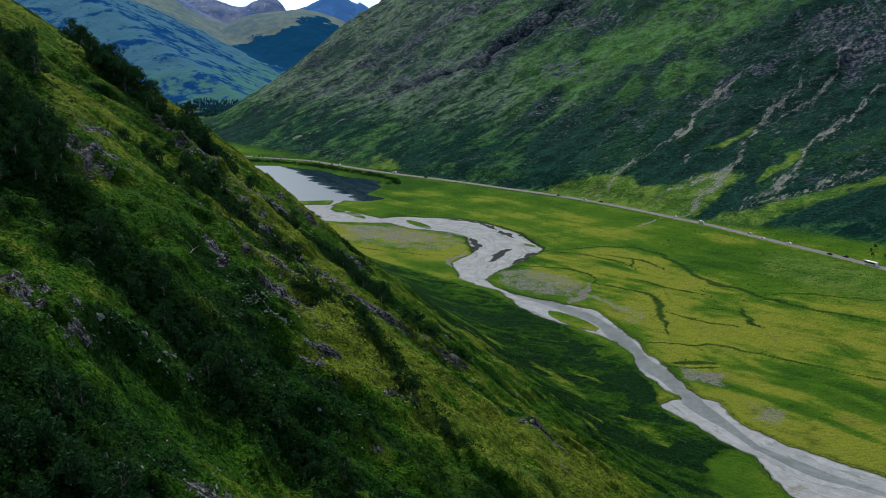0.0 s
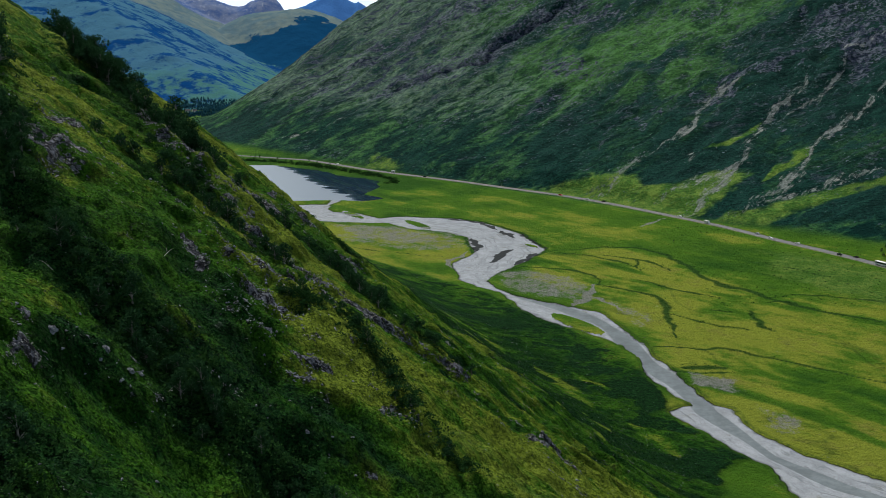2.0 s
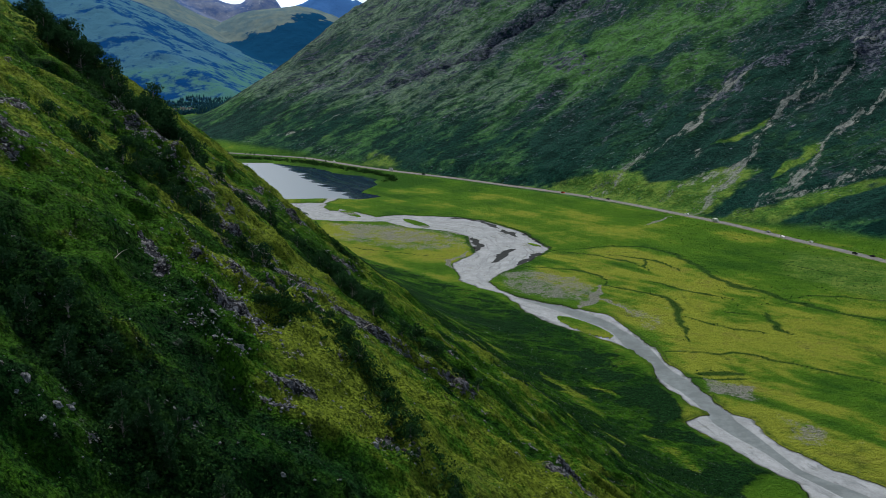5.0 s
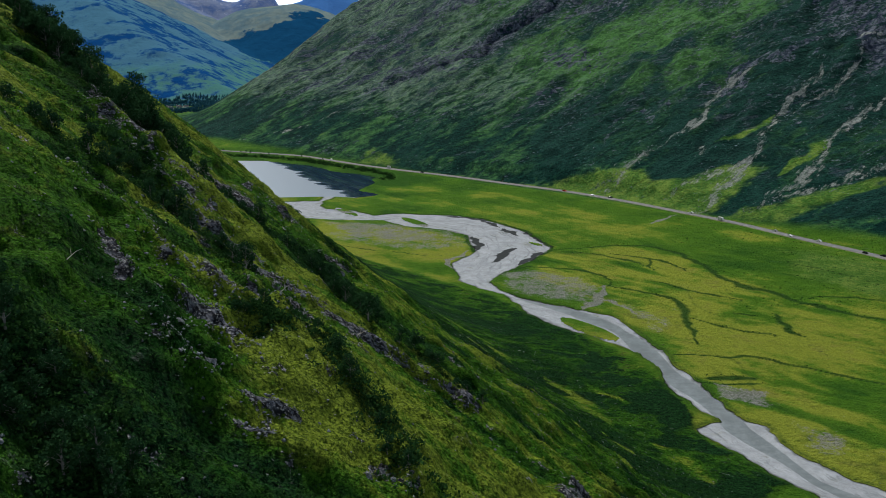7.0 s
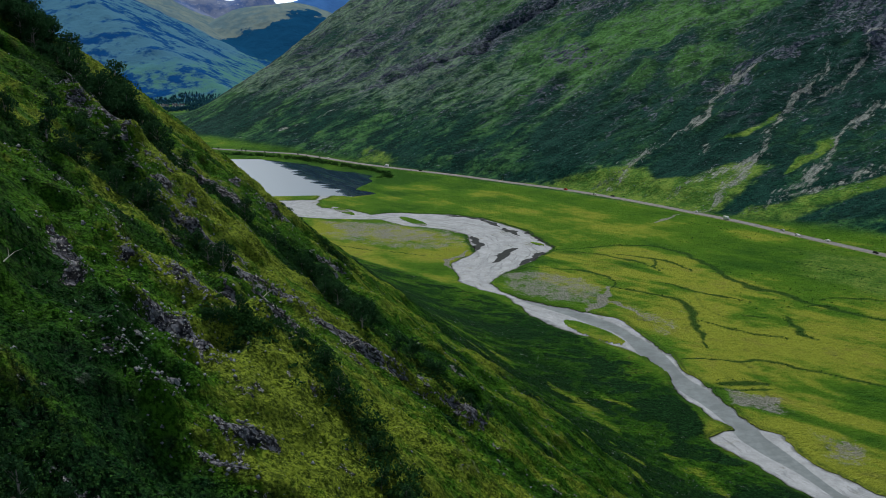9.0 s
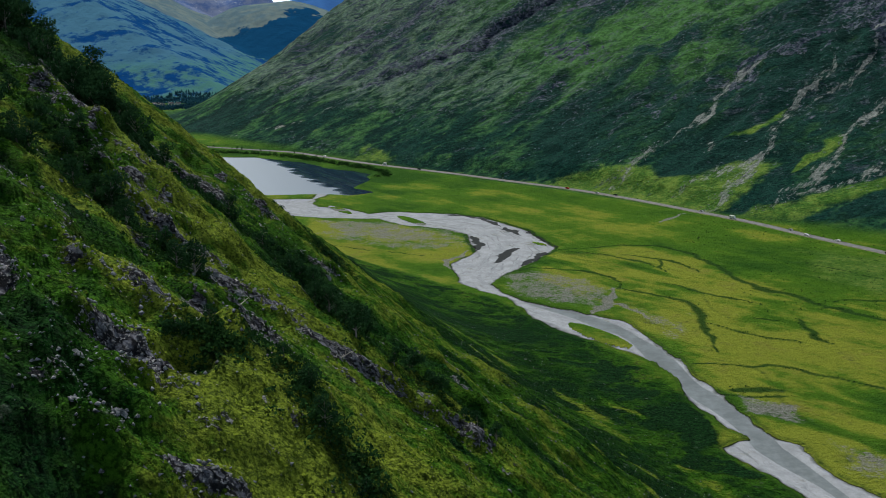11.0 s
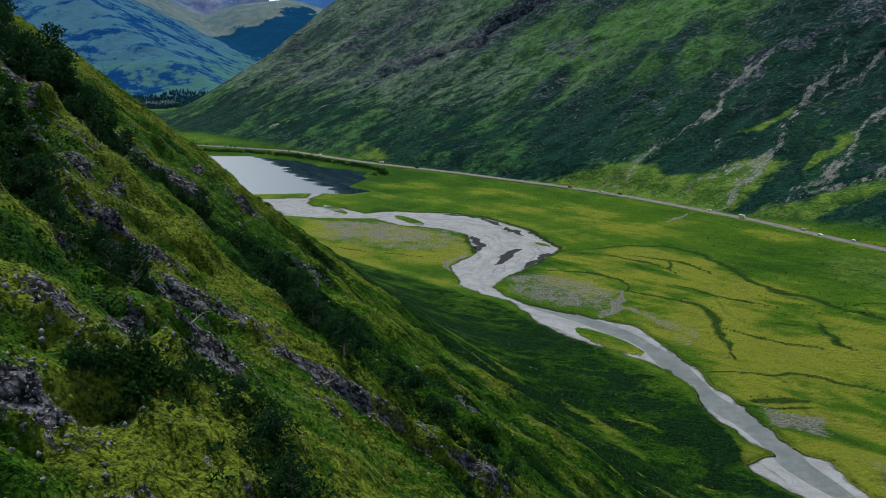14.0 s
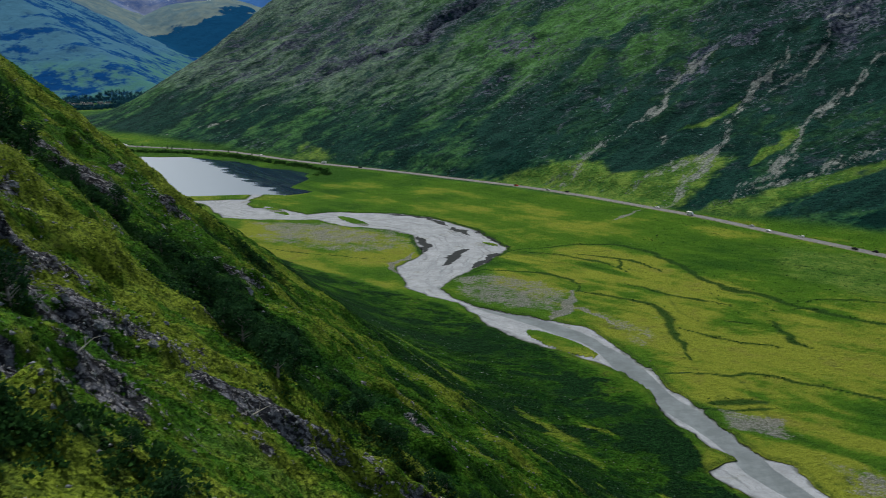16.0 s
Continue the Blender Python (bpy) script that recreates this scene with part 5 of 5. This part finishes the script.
def on_road(thing, x, y, flip=False, side=1.8):
    i = min(range(1, len(road_line) - 1), key=lambda k: (road_line[k].x - x) ** 2 + (road_line[k].y - y) ** 2)
    d = (road_line[i + 1] - road_line[i - 1]).normalized()
    s = side if flip else -side
    ang = math.degrees(math.atan2(d.y, d.x)) + (180 if flip else 0)
    thing.matrix_basis = pose(road_line[i].x - d.y * s, road_line[i].y + d.x * s, road_level(road_line[i].x) + 0.33, 0, 0, ang)


on_road(van("white"), -62, 1239, True)
on_road(car("silver"), 154, 1033)
on_road(car("black"), 163, 1018, True)
on_road(car("white"), 218, 938, True)
on_road(van("white"), 238, 903)
on_road(car("silver"), 266, 855, True)
on_road(car("white"), 276, 837)
on_road(car("white"), 288, 812, True)
on_road(car("black"), 307, 771)
on_road(car("black"), 312, 760, True)
on_road(coach("white"), 329, 738)
on_road(car("red"), 125, 1062)
on_road(car("white"), -140, 1316, True)
on_road(car("black"), -20, 1199)
for k, (make, paint) in enumerate(((van, "white"), (car, "white"), (car, "silver"), (van, "white"), (car, "blue"), (car, "white"), (van, "silver"))):
    on_road(make(paint), -312 - 8 * k, 1412 + 2.4 * k, bool(k % 2), 8.5)

# ---- far woods and village ----
def far_ground(xy):
    x, y = xy[:, 0], xy[:, 1]
    return np.where(y > 2440, far_height(x, y), height(x, y))


def conifers(name, xy, tall, label):
    """Small tapered conifers in two tiers, as one mesh."""
    n, k = len(xy), 6
    z = far_ground(xy)
    ang = np.arange(k) * 6.2832 / k
    ring = np.stack([np.cos(ang), np.sin(ang)], -1)
    h = tall * rng.uniform(0.6, 1.2, n)
    co = np.zeros((n, 2 * (k + 1), 3))
    for tier, (lo, hi, wide) in enumerate(((0.05, 0.75, 0.26), (0.4, 1.0, 0.18))):
        o = tier * (k + 1)
        co[:, o:o + k, :2] = xy[:, None] + ring[None] * (h * wide)[:, None, None] * rng.uniform(0.75, 1.25, (n, k, 1))
        co[:, o:o + k, 2] = (z + h * lo)[:, None]
        co[:, o + k, :2] = xy
        co[:, o + k, 2] = z + h * hi
    tri = np.array([(o + i, o + (i + 1) % k, o + k) for o in (0, k + 1) for i in range(k)])
    faces = (tri[None] + 2 * (k + 1) * np.arange(n)[:, None, None]).reshape(-1, 3).astype(np.int32)
    me = bpy.data.meshes.new(name)
    me.vertices.add(co.shape[0] * co.shape[1])
    me.vertices.foreach_set("co", co.astype(np.float32).ravel())
    me.loops.add(faces.size)
    me.loops.foreach_set("vertex_index", faces.ravel())
    me.polygons.add(len(faces))
    me.polygons.foreach_set("loop_start", np.arange(0, faces.size, 3, dtype=np.int32))
    me.update(calc_edges=True)
    me.materials.append(LEAF["pine"])
    return tagged(new(name, me), label, "wood", kind="stuff")


wx, wy = rng.uniform(-900, -430, 6500), rng.uniform(2250, 2700, 6500)
dense = (fbm(wx / 90, wy / 90, 3, 110) + 0.36 - np.maximum(0, np.abs(wy - 2440) - 150) / 250 > 0) & (np.hypot((wx + 640) / 60, (wy - 2530) / 30) > 1) & (np.hypot((wx + 620) / 55, (wy - 2390) / 45) > 1)
conifers("far_wood", np.stack([wx, wy], -1)[dense], 7.5, "dark conifer wood on the distant valley floor")

WALL, SLATE, PANE = plain("white render wall", (0.75, 0.75, 0.73), 0.9, 0, 0.08, 0.5), plain("dark slate roof", (0.06, 0.065, 0.075), 0.8, 0, 0.25, 0.8), plain("dark window pane", (0.03, 0.035, 0.04), 0.1, 0, 0.1, 1)


def box(bm, x0, x1, y0, y1, z0, z1):
    v = [bm.verts.new((x, y, z)) for z in (z0, z1) for y in (y0, y1) for x in (x0, x1)]
    for f in ((0, 2, 3, 1), (4, 5, 7, 6), (0, 1, 5, 4), (2, 6, 7, 3), (0, 4, 6, 2), (1, 3, 7, 5)):
        bm.faces.new([v[i] for i in f])


def cottage():
    house = new("cottage")
    bm = bmesh.new()
    v = [bm.verts.new(p) for x in (-5.5, 5.5) for p in ((x, -3, -1), (x, 3, -1), (x, 3, 3.2), (x, 0, 5.6), (x, -3, 3.2))]
    bm.faces.new(v[:5][::-1])
    bm.faces.new(v[5:])
    for i in range(5):
        bm.faces.new((v[i], v[(i + 1) % 5], v[5 + (i + 1) % 5], v[5 + i]))
    part("wall", bm, WALL, house, "white rendered cottage wall")
    bm = bmesh.new()
    for s in (-1, 1):
        a = [bm.verts.new((x, s * y, z)) for x in (-5.8, 5.8) for y, z in ((3.4, 3.0), (0, 5.72), (0, 5.95), (3.4, 3.25))]
        for f in ((0, 1, 5, 4), (3, 2, 6, 7), (0, 3, 7, 4), (0, 1, 2, 3), (4, 5, 6, 7)):
            bm.faces.new([a[i] for i in f])
    roof = part("roof", bm, SLATE, house, "dark slate gable roof")
    bm = bmesh.new()
    box(bm, -5.2, -4.3, -0.5, 0.5, 4.8, 6.9)
    part("chimney", bm, WALL, roof)
    for x in (-3.6, 3.6):
        bm = bmesh.new()
        box(bm, x - 0.6, x + 0.6, -3.06, -2.94, 1.0, 2.3)
        part("window", bm, PANE, house)
    bm = bmesh.new()
    box(bm, -0.55, 0.55, -3.06, -2.94, -0.6, 2.0)
    part("door", bm, SLATE, house)
    return tagged(house, "small white cottage with dark slate roof", "house", "village houses")


first = cottage()
homes = np.array([(-617, 2354), (-635, 2362), (-650, 2358), (-600, 2372), (-590, 2386), (-628, 2380), (-662, 2372), (-645, 2392), (-610, 2398), (-676, 2384)], float)
hz = far_ground(homes)
for i, ((x, y), z) in enumerate(zip(homes, hz)):
    m = pose(x, y, z + 0.6, 0, 0, rng.uniform(-40, 40))
    if i:
        copy_thing(first, m)
    else:
        first.matrix_basis = m
